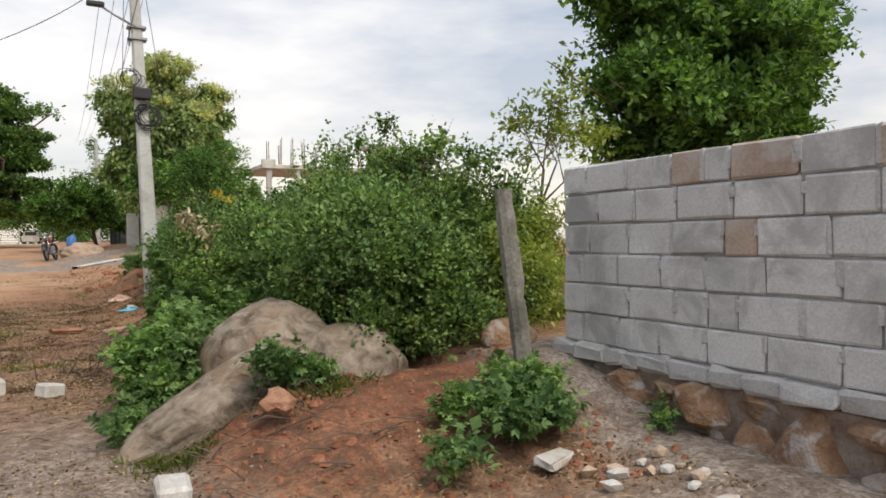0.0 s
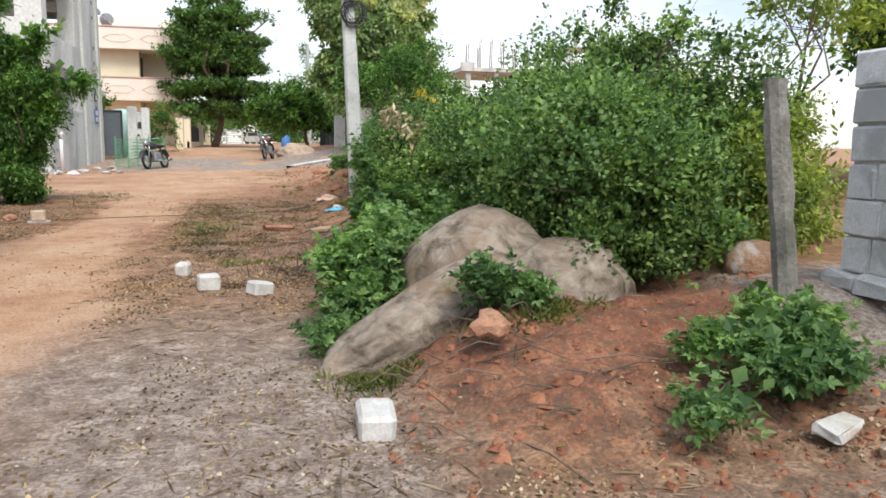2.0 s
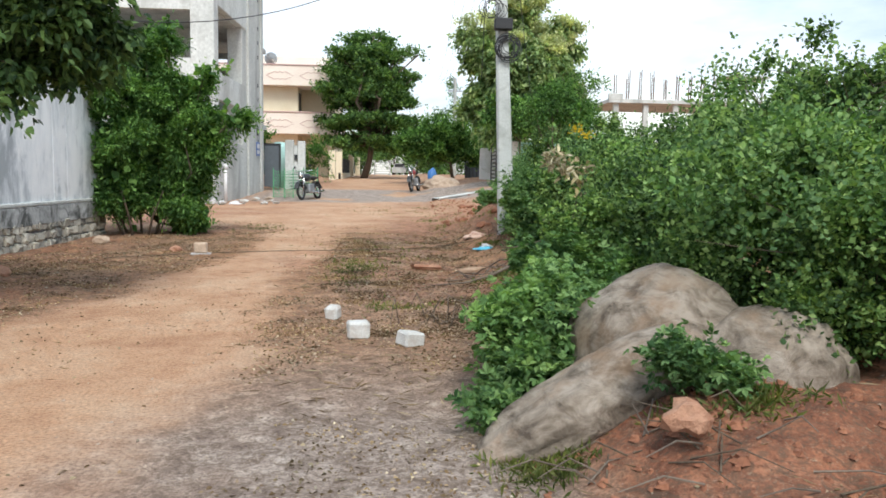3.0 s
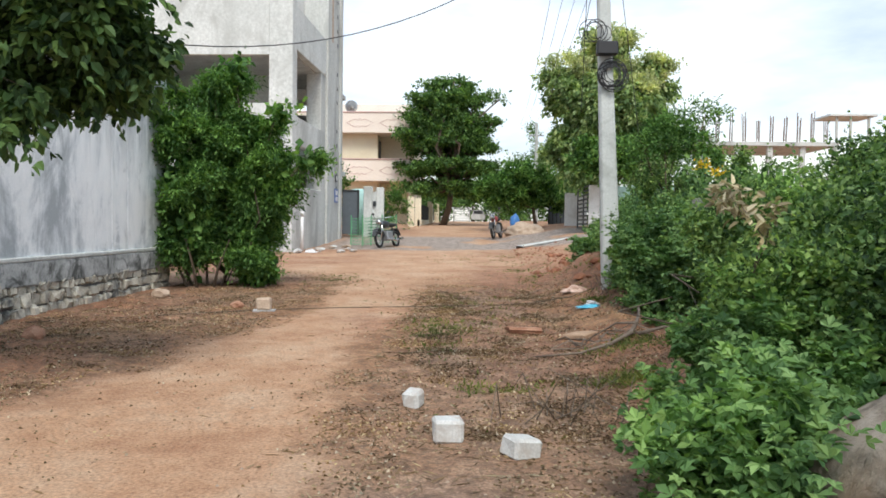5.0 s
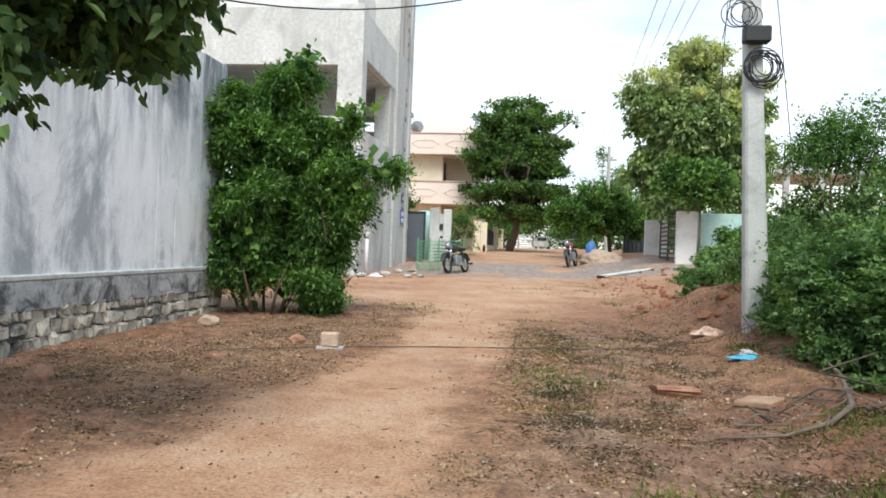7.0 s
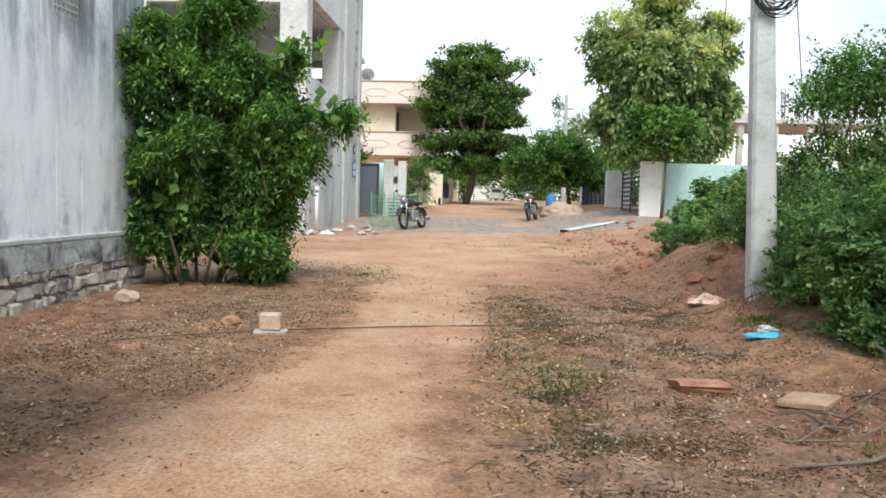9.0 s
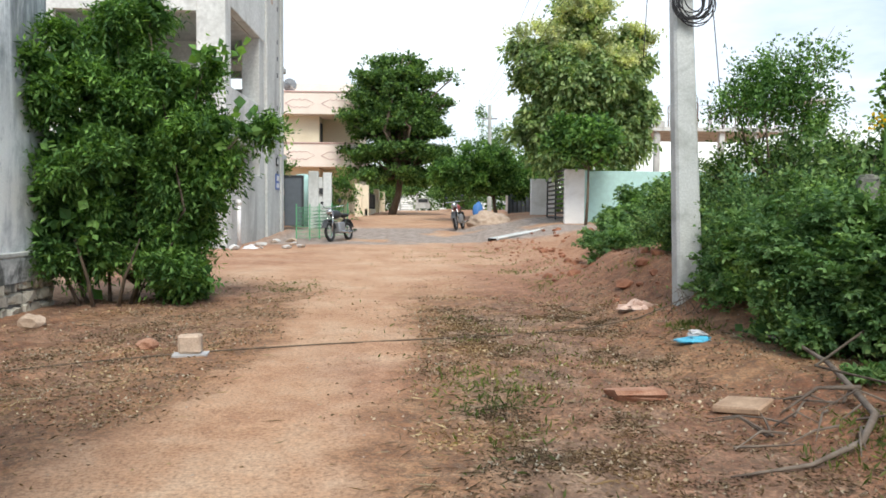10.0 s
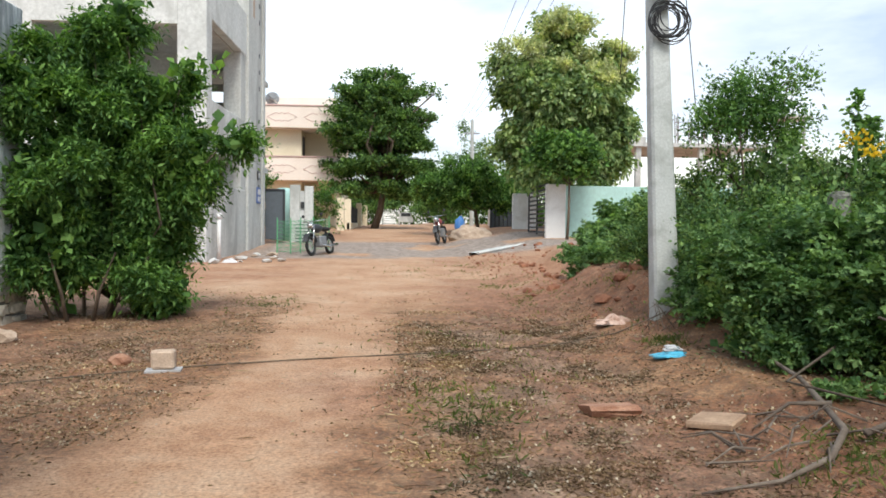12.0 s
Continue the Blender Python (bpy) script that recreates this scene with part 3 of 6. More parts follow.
def limbs(base, lobes, trunk_r, fork=0.35, twigs=2, sides=7, fork_at=None):
    """A leaning trunk that splits into a limb for every lobe, with finer twigs."""
    g = Geo()
    base = np.array(base, float)
    cs = np.array([c for c, _ in lobes], float)
    top = cs.mean(0)
    f = base + (top - base) * fork
    f[:2] += rng.normal(size=2) * 0.05 * np.linalg.norm(top - base)
    if fork_at is not None:
        f = np.array(fork_at, float)
    g.tube([base - (0, 0, 0.1), base + (f - base) * 0.5 + rng.normal(size=3) * trunk_r * 0.6, f], [trunk_r * 1.25, trunk_r, trunk_r * 0.8], sides)
    for (c, r) in lobes:
        c, r = np.array(c, float), np.array(r, float)
        m = (f + c) / 2 + rng.normal(size=3) * 0.12 * np.linalg.norm(c - f) + (0, 0, -0.05 * np.linalg.norm(c - f))
        g.tube([f, m, c], [trunk_r * 0.62, trunk_r * 0.4, trunk_r * 0.2], 6)
        for _ in range(twigs):
            q = c + rng.normal(size=3) * r * 0.55
            s = m + (c - m) * rng.uniform(0.2, 1)
            g.tube([s, (s + q) / 2 + rng.normal(size=3) * 0.08 * r, q], [trunk_r * 0.2, trunk_r * 0.14, trunk_r * 0.05], 5)
    return g


def plant(name, label, category, base, lobes, clumps, per, spread, size, leaf, trunk_r=0.05, bark=None, trunk="trunk", crown="crown", fork=0.35, twigs=2, fork_at=None, core=0, **kw):
    t = thing(name, label, category, at=(0, 0, 0))
    part(trunk, limbs(base, lobes, trunk_r, fork, twigs, fork_at=fork_at), bark or BARK, t, smooth=True)
    part(crown, foliage(crown, lobes, clumps, per, spread, size, leaf, **kw), leaf, t)
    # Oversized leaves added inside the crown to block light and sky between boughs.
    if core:
        inner = [(q, tuple(0.6 * np.array(a))) for q, a in lobes]
        part("light_block_leaves", foliage("light_block_leaves", inner, core, 6, spread * 1.5, size * 1.6, leaf, width=0.4, shell=0.2, fill=0.6, loose=0.2), leaf, t)
    return t


# ---- large structure ----
def rock_mesh(name, c, r, seed, squash=None, res=3, rough=0.18, turn=0.0, shear=0.0):
    """A rounded, uneven stone."""
    bm = bmesh.new()
    bmesh.ops.create_icosphere(bm, subdivisions=res, radius=1)
    ca, sa = math.cos(turn), math.sin(turn)
    for v in bm.verts:
        p = v.co.copy()
        k = 1 + rough * (noise.noise(p * 1.1 + Vector((seed, 0, 0))) + 0.5 * noise.noise(p * 2.6 + Vector((0, seed, 0))) + 0.25 * noise.noise(p * 6 + Vector((0, 0, seed))) + 0.12 * noise.noise(p * 15 + Vector((seed, 0, seed))))
        p = Vector((p.x * r[0], p.y * r[1], p.z * r[2])) * k
        p.z += shear * p.x
        if squash:
            p.z = max(p.z, -squash)
        v.co = Vector((c[0] + ca * p.x - sa * p.y, c[1] + sa * p.x + ca * p.y, c[2] + p.z))
    me = bpy.data.meshes.new(name)
    bm.to_mesh(me)
    bm.free()
    if res > 2:
        me.shade_smooth()
    return me


def block_wall():
    """Wall of cement blocks on a rough stone plinth, open end towards the hedge."""
    x0, y_end, top = 3.83, 5.15, 1.875
    w = thing("wall_east", "unplastered grey cement block wall on a rough stone plinth", "wall", kind="structure")
    core = Geo().box((x0 + 0.03, -3.0, 0.5), (x0 + 0.19, y_end - 0.02, top - 0.02), 0.01)
    part("mortar_core", core, MORTAR, w)
    ledge = Geo()
    y = y_end + 0.06
    while y > -3:
        n = rng.uniform(0.12, 0.35)
        ledge.box((x0 - rng.uniform(0.035, 0.065), y - n, 0.46), (x0 + 0.22, y + 0.012, 0.57 + rng.uniform(-0.008, 0.006)), 0.035, jitter=0.015)
        y -= n
    part("cement_ledge", ledge, MORTAR, w)
    z, h = 0.572, (top - 0.572) / 6
    lens = [[0.27, 0.42, 0.41, 0.26, 0.21, 0.43, 0.42, 0.26, 0.4], [0.38, 0.39, 0.38, 0.42, 0.45, 0.4, 0.41], [0.3, 0.4, 0.41, 0.4, 0.22, 0.44, 0.4]]
    tan = {(5, 3), (5, 5), (5, 7), (3, 4)}
    stones, smear = [], Geo()
    for row in range(6):
        y, k = y_end - rng.uniform(0, 0.012), 0
        pattern = lens[{5: 0, 4: 1, 3: 2, 2: 1, 1: 0, 0: 1}[row]]
        if row in (2, 0):
            pattern = [0.22] + pattern
        while y > -3:
            n = pattern[k % len(pattern)] + rng.uniform(-0.012, 0.012)
            out = rng.uniform(-0.006, 0.006)
            za, zb = z + row * h + rng.uniform(0.003, 0.012), z + (row + 1) * h - rng.uniform(0.0, 0.006)
            g = Geo().box((x0 + out, y - n + 0.008, za), (x0 + 0.2 + out, y - 0.004, zb), 0.012, jitter=0.005)
            stones.append(("block", g, BLOCK_TAN if (row, k) in tan else BLOCK))
            lo = za + rng.choice([0.0, 0.0, 0.05, 0.1]) + 0.01
            smear.box((x0 - 0.003 + out, y - n - rng.uniform(0.005, 0.03), lo), (x0 + 0.03, y - n + rng.uniform(0.01, 0.035), zb - rng.choice([0.0, 0.03])), 0.008, jitter=0.006)
            y -= n
            k += 1
    part("pointing", smear, MORTAR, w)
    y = y_end + 0.12
    while y > -3:
        n = rng.uniform(0.16, 0.5)
        split = rng.uniform(0.16, 0.3)
        rows = [(-0.2, 0.46 + rng.uniform(-0.03, 0.01))] if rng.random() < 0.5 else [(-0.2, split), (split + 0.012, 0.46 + rng.uniform(-0.03, 0.01))]
        for za, zb in rows:
            lump = rock_mesh("plinth_stone", (x0 + 0.05 + rng.uniform(-0.03, 0.03), y - n / 2, (za + zb) / 2), (0.15, n * 0.56, (zb - za) * 0.56), rng.uniform(0, 90), res=2, rough=0.4)
            stones.append(("plinth_stone", lump, PLINTH_STONE))
        y -= n
    part("plinth_mortar", Geo().box((x0 - 0.005, -3.0, -0.2), (x0 + 0.18, y_end + 0.05, 0.46), 0.01), PLINTH_BED, w)
    return w, stones


EAST_WALL, EAST_PIECES = block_wall()


def west_wall():
    """Tall whitewashed building wall with a stone plinth and a pierced vent."""
    x0, y0, y1, top = -5.72, -2.0, 17.1, 4.08
    w = thing("wall_west", "tall weathered whitewashed wall streaked with dark stains", "wall", kind="structure")
    g = Geo().box((x0 - 0.3, y0, 0.8), (x0, 15.02, top), 0.02)
    g.box((x0 - 0.3, 15.52, 0.8), (x0, y1, top), 0.02)
    g.box((x0 - 0.3, 15.02, 0.8), (x0, 15.52, 3.32), 0.004).box((x0 - 0.3, 15.02, 3.7), (x0, 15.52, top), 0.004)
    g.box((-9.5, y1 - 0.3, -0.2), (x0 - 0.3, y1, top), 0.02)
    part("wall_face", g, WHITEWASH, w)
    v = part("vent", Geo().box((x0 - 0.05, 14.98, 3.7), (x0 + 0.12, 15.6, 3.76), 0.01), CONCRETE, w, "pierced cement vent with a small hood")
    lat = Geo()
    for i in range(7):
        a = 15.02 + i * 0.5 / 6
        lat.box((x0 - 0.08, a - 0.012, 3.32), (x0 - 0.03, a + 0.012, 3.7), 0.003)
    for i in range(6):
        a = 3.32 + i * 0.38 / 5
        lat.box((x0 - 0.085, 15.02, a - 0.012), (x0 - 0.025, 15.52, a + 0.012), 0.003)
    part("lattice", lat, CONCRETE, v)
    part("wall_backing", Geo().box((x0 - 0.32, y0, -0.3), (x0 - 0.005, y1, 0.8), 0.01), OLD_MORTAR, w)
    part("plinth_cap", Geo().box((x0 - 0.1, y0, 0.79), (x0 + 0.05, y1, 0.85), 0.02), CONCRETE, w)
    part("plinth_plaster", Geo().box((x0 - 0.1, y0, 0.47), (x0 + 0.045, y1 + 0.02, 0.792), 0.02), PLASTER_OLD, w, "mould-blackened plaster band")
    stones = []
    for row in range(4):
        y = y1 + 0.02
        while y > 6:
            n = rng.uniform(0.12, 0.27)
            g = Geo().box((x0 - 0.08, y - n, -0.1 + row * 0.16 + rng.uniform(-0.02, 0.02)), (x0 + 0.02 + rng.uniform(0, 0.04), y - 0.02, 0.045 + row * 0.16 + rng.uniform(-0.02, 0.015)), 0.035, jitter=0.022)
            stones.append(("plinth_stone", g, PLINTH_OLD))
            y -= n
    return w, stones


WEST_WALL, WEST_PIECES = west_wall()


def unfinished_building():
    b = thing("apartment_building", "unfinished grey cement building with open bays and a tall stair tower", "building")
    xs, yf = -6.45, 28.8
    bays = [((-20, 7.0), (-7.25, 8.85)), ((-20, 3.4), (-7.25, 5.35)), ((-20, 5.35), (-11.3, 7.0)), ((-20, -0.2), (-7.25, 3.4))]
    for (xa, za), (xb, zb) in bays:
        part("front_wall", Geo().box((xa, yf, za), (xb, yf + 0.25, zb), 0.004), RENDER_GREY, b)
    part("corner_column", Geo().box((-7.27, yf - 0.06, -0.2), (xs, yf + 0.55, 8.95), 0.02), RENDER_GREY, b)
    part("upper_column", Geo().box((-7.1, 33.4, 2.5), (xs - 0.05, 34.2, 7.35), 0.02), CONCRETE, b)
    sw = Geo()
    sw.box((xs - 0.3, yf + 0.5, 7.3), (xs - 0.02, 36, 8.8), 0.02)
    sw.box((xs - 0.3, yf + 0.5, 4.0), (xs - 0.04, 34.2, 5.0), 0.02)
    part("side_wall", sw, RENDER_GREY, b)
    part("low_wall", Geo().box((xs - 0.28, yf + 0.5, -0.2), (xs - 0.03, 34.6, 2.55), 0.02), CONCRETE, b, "bare cement infill wall")
    fl = Geo().box((-20, yf + 0.25, 3.55), (xs - 0.3, 40, 3.75), 0.01).box((-20, yf + 0.25, 7.25), (xs - 0.3, 40, 7.45), 0.01)
    part("floor_slab", fl, CONCRETE, b)
    part("partition", Geo().box((-13.5, 33.8, 3.75), (-8.6, 34.0, 7.25), 0.01), RENDER_GREY, b)
    part("back_wall", Geo().box((-20, 39.8, -0.2), (-9.2, 40, 7.25), 0.01), RENDER_GREY, b)
    st = Geo()
    for i in range(9):
        st.box((-9.0 + 0.0, 34.4 + i * 0.27, 3.9 + i * 0.19), (-7.2, 34.75 + i * 0.27, 4.1 + i * 0.19), 0.005)
    part("stair_flight", st, CONCRETE, b)
    tw = Geo().box((xs - 0.32, 34.2, -0.2), (xs + 0.06, 36.9, 11.9), 0.02)
    for za, zb in ((-0.2, 6.05), (6.5, 6.75), (7.2, 11.9)):
        tw.box((-9.2, 36.6, za), (xs - 0.32, 36.9, zb), 0.004)
    tw.box((-9.2, 34.2, 8.6), (xs - 0.32, 34.45, 11.9), 0.02)
    t = part("stair_tower", tw, CONCRETE, b, "streaked bare concrete stair tower")
    part("tower_edge", Geo().box((xs + 0.06, 36.5, 0.2), (xs + 0.14, 36.95, 11.9), 0.01), CONCRETE, t)
    for i in range(14):
        if i in (5, 9):
            continue
        z = 2.7 + i * 0.62
        # Thin dark plate whose colour stands in for the shade inside a putlog hole.
        part("putlog_hole_shade", Geo().box((xs + 0.055, 36.0, z), (xs + 0.075, 36.14, z + 0.16), 0.004), IRON, t)
    part("roof_storey", Geo().box((-19, 31.5, 8.8), (-7.4, 34.2, 10.75), 0.02), WHITE_WALL, b, "white-painted set-back top storey")
    part("tower_slot", Geo().box((xs + 0.05, 34.9, 8.9), (xs + 0.07, 35.2, 11.6), 0.004), STONE_TAN, t)
    s = thing("house_sign", "small blue enamel sign with white patches on the tower", "sign")
    part("plate", Geo().box((xs + 0.07, 35.6, 2.15), (xs + 0.1, 36.3, 2.75), 0.005), SIGN_BLUE, s)
    for a, c, d, e2 in ((35.7, 36.2, 2.48, 2.68), (35.7, 35.95, 2.22, 2.4), (36.02, 36.2, 2.22, 2.4)):
        part("lettering_bar", Geo().box((xs + 0.1, a, d), (xs + 0.106, c, e2), 0.002), WHITE_PLASTIC, s)
    s2 = thing("meter_plate", "small dark plate fixed above the blue sign", "sign")
    part("plate", Geo().box((xs + 0.07, 35.7, 3.05), (xs + 0.11, 36.05, 3.35), 0.01), IRON, s2)
    part("label_face", Geo().box((xs + 0.11, 35.78, 3.12), (xs + 0.115, 35.97, 3.3), 0.002), WHITE_PLASTIC, s2)
    p = thing("drain_pipe", "white plastic drain pipe standing against the low wall", "pipe")
    part("pipe", Geo().tube([(-6.3, 29.6, 0.2), (-6.3, 29.6, 1.6)], 0.06, 10), WHITE_PLASTIC, p, smooth=True)
    part("socket", Geo().tube([(-6.3, 29.6, 1.5), (-6.3, 29.6, 1.68)], 0.075, 10), WHITE_PLASTIC, p, smooth=True)


def yellow_house():
    h = thing("house", "two-storey cream house with pink balcony parapets", "house")
    y = 56.0
    part("wall", Geo().box((-17, y + 0.9, 0.6), (-7.6, y + 9, 8.6), 0.02).box((-7.6, y + 2.6, 0.6), (-5.1, y + 9, 8.6), 0.02), CREAM, h)
    part("corner_pillar", Geo().box((-5.35, y + 0.2, 0.6), (-5.0, y + 0.55, 4.2), 0.02), CREAM, h)
    # The wall is uncut here; a dark sheet gives the doorway's inner shade.
    part("doorway_shade", Geo().box((-7.58, y + 1.2, 5.0), (-7.54, y + 2.1, 7.2), 0.01), IRON, h)
    for z0, z1 in ((4.2, 5.7), (7.6, 9.0)):
        p = part("parapet", Geo().box((-17, y, z0), (-4.87, y + 0.15, z1), 0.02).box((-5.02, y + 0.15, z0), (-4.87, y + 9, z1), 0.02)
                 .box((-17, y + 0.1, z0 - 0.02), (-4.9, y + 2.7, z0 + 0.13), 0.02), PINK, h)
        part("coping", Geo().box((-17, y - 0.06, z1), (-4.82, y + 0.22, z1 + 0.09), 0.02).box((-5.07, y + 0.22, z1), (-4.82, y + 9, z1 + 0.09), 0.02), TRIM_RED, p)
        for k in range(4):
            cx, cz = -6.4 - 2.35 * k, (z0 + z1) / 2 - 0.02
            o = Geo()
            pts = [(-0.95, 0), (-0.4, 0.27), (-0.12, 0.2), (0, 0.3), (0.12, 0.2), (0.4, 0.27), (0.95, 0), (0.4, -0.27), (0.12, -0.2), (0, -0.3), (-0.12, -0.2), (-0.4, -0.27), (-0.95, 0)]
            o.tube([(cx + a, y - 0.005, cz + b) for a, b in pts], 0.022, 5, False)
            part("diamond_moulding", o, TRIM_RED, p)
    part("roof_room", Geo().box((-13, y + 3.2, 8.6), (-5.6, y + 8, 10.1), 0.02), PINK, h)
    part("roof_slab", Geo().box((-17, y + 0.2, 8.4), (-5, y + 9, 8.62), 0.01), CONCRETE, h)
    d = thing("satellite_dish", "grey satellite dish on the parapet", "dish")
    g = Geo()
    for i in range(5):
        g.ring((-9.4, y + 0.1 - 0.05 * i, 9.45), 0.4 - 0.09 * i, 0.05, "y", 14, 5)
    part("bowl", g, STEEL, d)
    part("mast", Geo().tube([(-9.4, y + 0.12, 9.02), (-9.4, y + 0.12, 9.4)], 0.03, 6), STEEL, d)


unfinished_building()
yellow_house()


def compound_right():
    """Compound walls and gates on the right of the lane's far end."""
    w = thing("wall_compound", "white-painted compound wall with a turquoise return", "wall", kind="structure")
    part("wall_return", Geo().box((4.5, 35.0, 0.5), (5.25, 35.25, 3.0), 0.02), WHITE_WALL, w)
    part("wall_pillar", Geo().box((4.2, 41.5, 0.6), (5.15, 41.75, 2.92), 0.02), WHITE_WALL, w)
    part("turquoise_wall", Geo().box((5.25, 36.0, 0.4), (16, 36.2, 3.0), 0.02), TURQUOISE, w)
    part("wall_length", Geo().box((5.15, 41.5, 0.6), (5.3, 60, 2.9), 0.02), WHITE_WALL, w)
    g = thing("gate", "black slatted iron gate standing open", "gate")
    a, b = np.array((4.55, 35.15)), np.array((4.5, 38.8))
    d = (b - a) / np.linalg.norm(b - a)
    for t in (0.0, 0.5, 1.0):
        q = a + (b - a) * t
        part("stile", Geo().box((q[0] - 0.03, q[1] - 0.03, 1.1), (q[0] + 0.03, q[1] + 0.03, 3.05), 0.005), IRON, g)
    for i in range(11):
        z = 1.15 + i * 0.18
        part("slat", Geo().box((4.49, 35.15, z), (4.54, 38.8, z + 0.07), 0.005), IRON, g)
    g2 = thing("gate", "dark sheet-metal gate behind the low tree", "gate")
    part("sheet", Geo().box((3.9, 48, 1.25), (5.12, 48.05, 3.0), 0.01), GATE_GREY, g2)
    for i in range(6):
        part("bar", Geo().tube([(3.95 + i * 0.23, 47.96, 1.25), (3.95 + i * 0.23, 47.96, 3.05)], 0.025, 6), IRON, g2)
    r = thing("pavement", "pale concrete apron with a raised edge before the gate", "pavement", kind="structure")
    line = [(1.6 + 2.8 * t, 31.3 + 3.7 * t) for t in np.linspace(0, 1, 15)]
    za, zb = G(1.6, 31.3) + 0.03, G(4.4, 35.0) - 0.12
    rise = lambda x: za + (zb - za) * (x - 1.6) / 2.8  # noqa: E731
    v, f = [], []
    for k, (x, y) in enumerate(line):
        for dx, dy, dz in ((0, 0, -0.15), (0, 0, 0.03), (-0.12, 0.3, 0.035), (-0.25, 0.65, 0.03), (-0.25, 0.65, -0.15)):
            v.append((x + dx, y + dy, rise(x) + dz))
        if k:
            f += [(5 * k - 5 + q, 5 * k + q, 5 * k + q + 1, 5 * k - 4 + q) for q in range(4)]
    part("apron", Geo().add(v, f), CONCRETE, r)
    part("raised_edge", Geo().tube([(x, y, rise(x) + 0.04) for x, y in line], 0.05, 6), RENDER_GREY, r, "pale worn kerb edge")


compound_right()


def pole_with_lamp():
    p = thing("utility_pole", "tapered grey concrete utility pole with cable coils", "pole")
    base, top = np.array((2.21, 15.75, 0.3)), np.array((1.87, 15.75, 7.4))
    g = Geo()
    n = 10
    vs, fs = [], []
    for i in range(n + 1):
        c, t = base + (top - base) * i / n, i / n
        hw, hd = 0.152 - 0.08 * t, 0.12 - 0.05 * t
        ch = 0.03
        for a, b2 in ((-hw + ch, -hd), (hw - ch, -hd), (hw, -hd + ch), (hw, hd - ch), (hw - ch, hd), (-hw + ch, hd), (-hw, hd - ch), (-hw, -hd + ch)):
            vs.append(c + (a, b2, 0))
        if i:
            fs += [(8 * (i - 1) + k, 8 * (i - 1) + (k + 1) % 8, 8 * i + (k + 1) % 8, 8 * i + k) for k in range(8)]
    fs.append(tuple(range(8 * n, 8 * n + 8)))
    g.add(vs, fs)
    part("shaft", g, POLE, p)
    at = lambda z: base + (top - base) * (z - base[2]) / (top[2] - base[2])  # noqa: E731
    for z, rad, count in ((3.72, 0.2, 14), (4.42, 0.16, 5)):
        c = Geo()
        for k in range(count):
            q = at(z) + (0.05 * rng.normal() + (0.06 if z < 4 else -0.16), -0.16 + 0.012 * rng.normal(), 0.03 * rng.normal())
            c.ring(q, rad * rng.uniform(0.72, 1.12), 0.007, "y", 22, 5)
        tagged(part("cable_coil", c, CABLE, p), kind="stuff")
    q = at(4.15)
    part("junction_box", Geo().box(q + (-0.16, -0.27, -0.11), q + (0.17, -0.1, 0.1), 0.02), CABLE, p, "black cable junction box")
    for z in (5.42, 5.2):
        q = at(z)
        part("clamp", Geo().box(q + (-0.17, -0.12, -0.025), q + (0.17, 0.12, 0.025), 0.01), STEEL, p)
    q = at(5.32)
    part("bracket", Geo().tube([q + (-0.13, 0, -0.25), q + (-0.13, 0, 0.05)], 0.02, 6), STEEL, p)
    lamp = part("lamp_arm", Geo().tube([at(5.4) + (0, -0.1, 0), at(5.5) + (-0.3, -0.12, 0.04), (1.36, 15.55, 5.68)], 0.022, 8), STEEL, p, smooth=True)
    part("lamp_head", Geo().box((1.1, 15.45, 5.67), (1.4, 15.6, 5.75), 0.025), IRON, lamp)
    arm = part("cross_arm", Geo().box((1.35, 15.7, 6.5), (2.4, 15.8, 6.58), 0.01), STEEL, p)
    for k in range(4):
        part("insulator", Geo().tube([(1.45 + 0.28 * k, 15.75, 6.58), (1.45 + 0.28 * k, 15.75, 6.66), (1.45 + 0.28 * k, 15.75, 6.74)], [0.03, 0.045, 0.02], 8), WHITE_PLASTIC, arm)


pole_with_lamp()


def cable(a, b, sag, r=0.012, label="thin black overhead cable"):
    a, b = np.array(a, float), np.array(b, float)
    pts = [a + (b - a) * t - (0, 0, 4 * sag * t * (1 - t)) for t in np.linspace(0, 1, 22)]
    solo("overhead_cable", Geo().tube(pts, r, 5), CABLE, label, "cable", "overhead cables", smooth=True)


drop_line = [(1.9 - 0.755 * s, 15.75 - 0.656 * s, 6.6 - 0.94 * s + 0.0648 * s * s) for s in np.linspace(0.05, 10.05, 30)]
solo("overhead_cable", Geo().tube(drop_line, 0.007, 6), CABLE, "sagging black service cable from the pole to the wall", "cable", "overhead cables", smooth=True)
for k in range(4):
    cable((1.45 + 0.28 * k, 15.75, 6.74), (2.6 + 0.3 * k, 60, 8.7), 0.9, 0.006)
cable((2.0, 15.65, 6.0), (1.62, 15.6, 4.1), -0.12, 0.006)
cable((2.1, 15.7, 6.2), (2.75, 16.2, 2.4), -0.05, 0.006)
cable((1.75, 15.7, 6.2), (1.7, 16.0, 3.2), -0.03, 0.006)
cable((-5.0, 57, 4.6), (4.0, 60, 5.5), 0.8, 0.02)


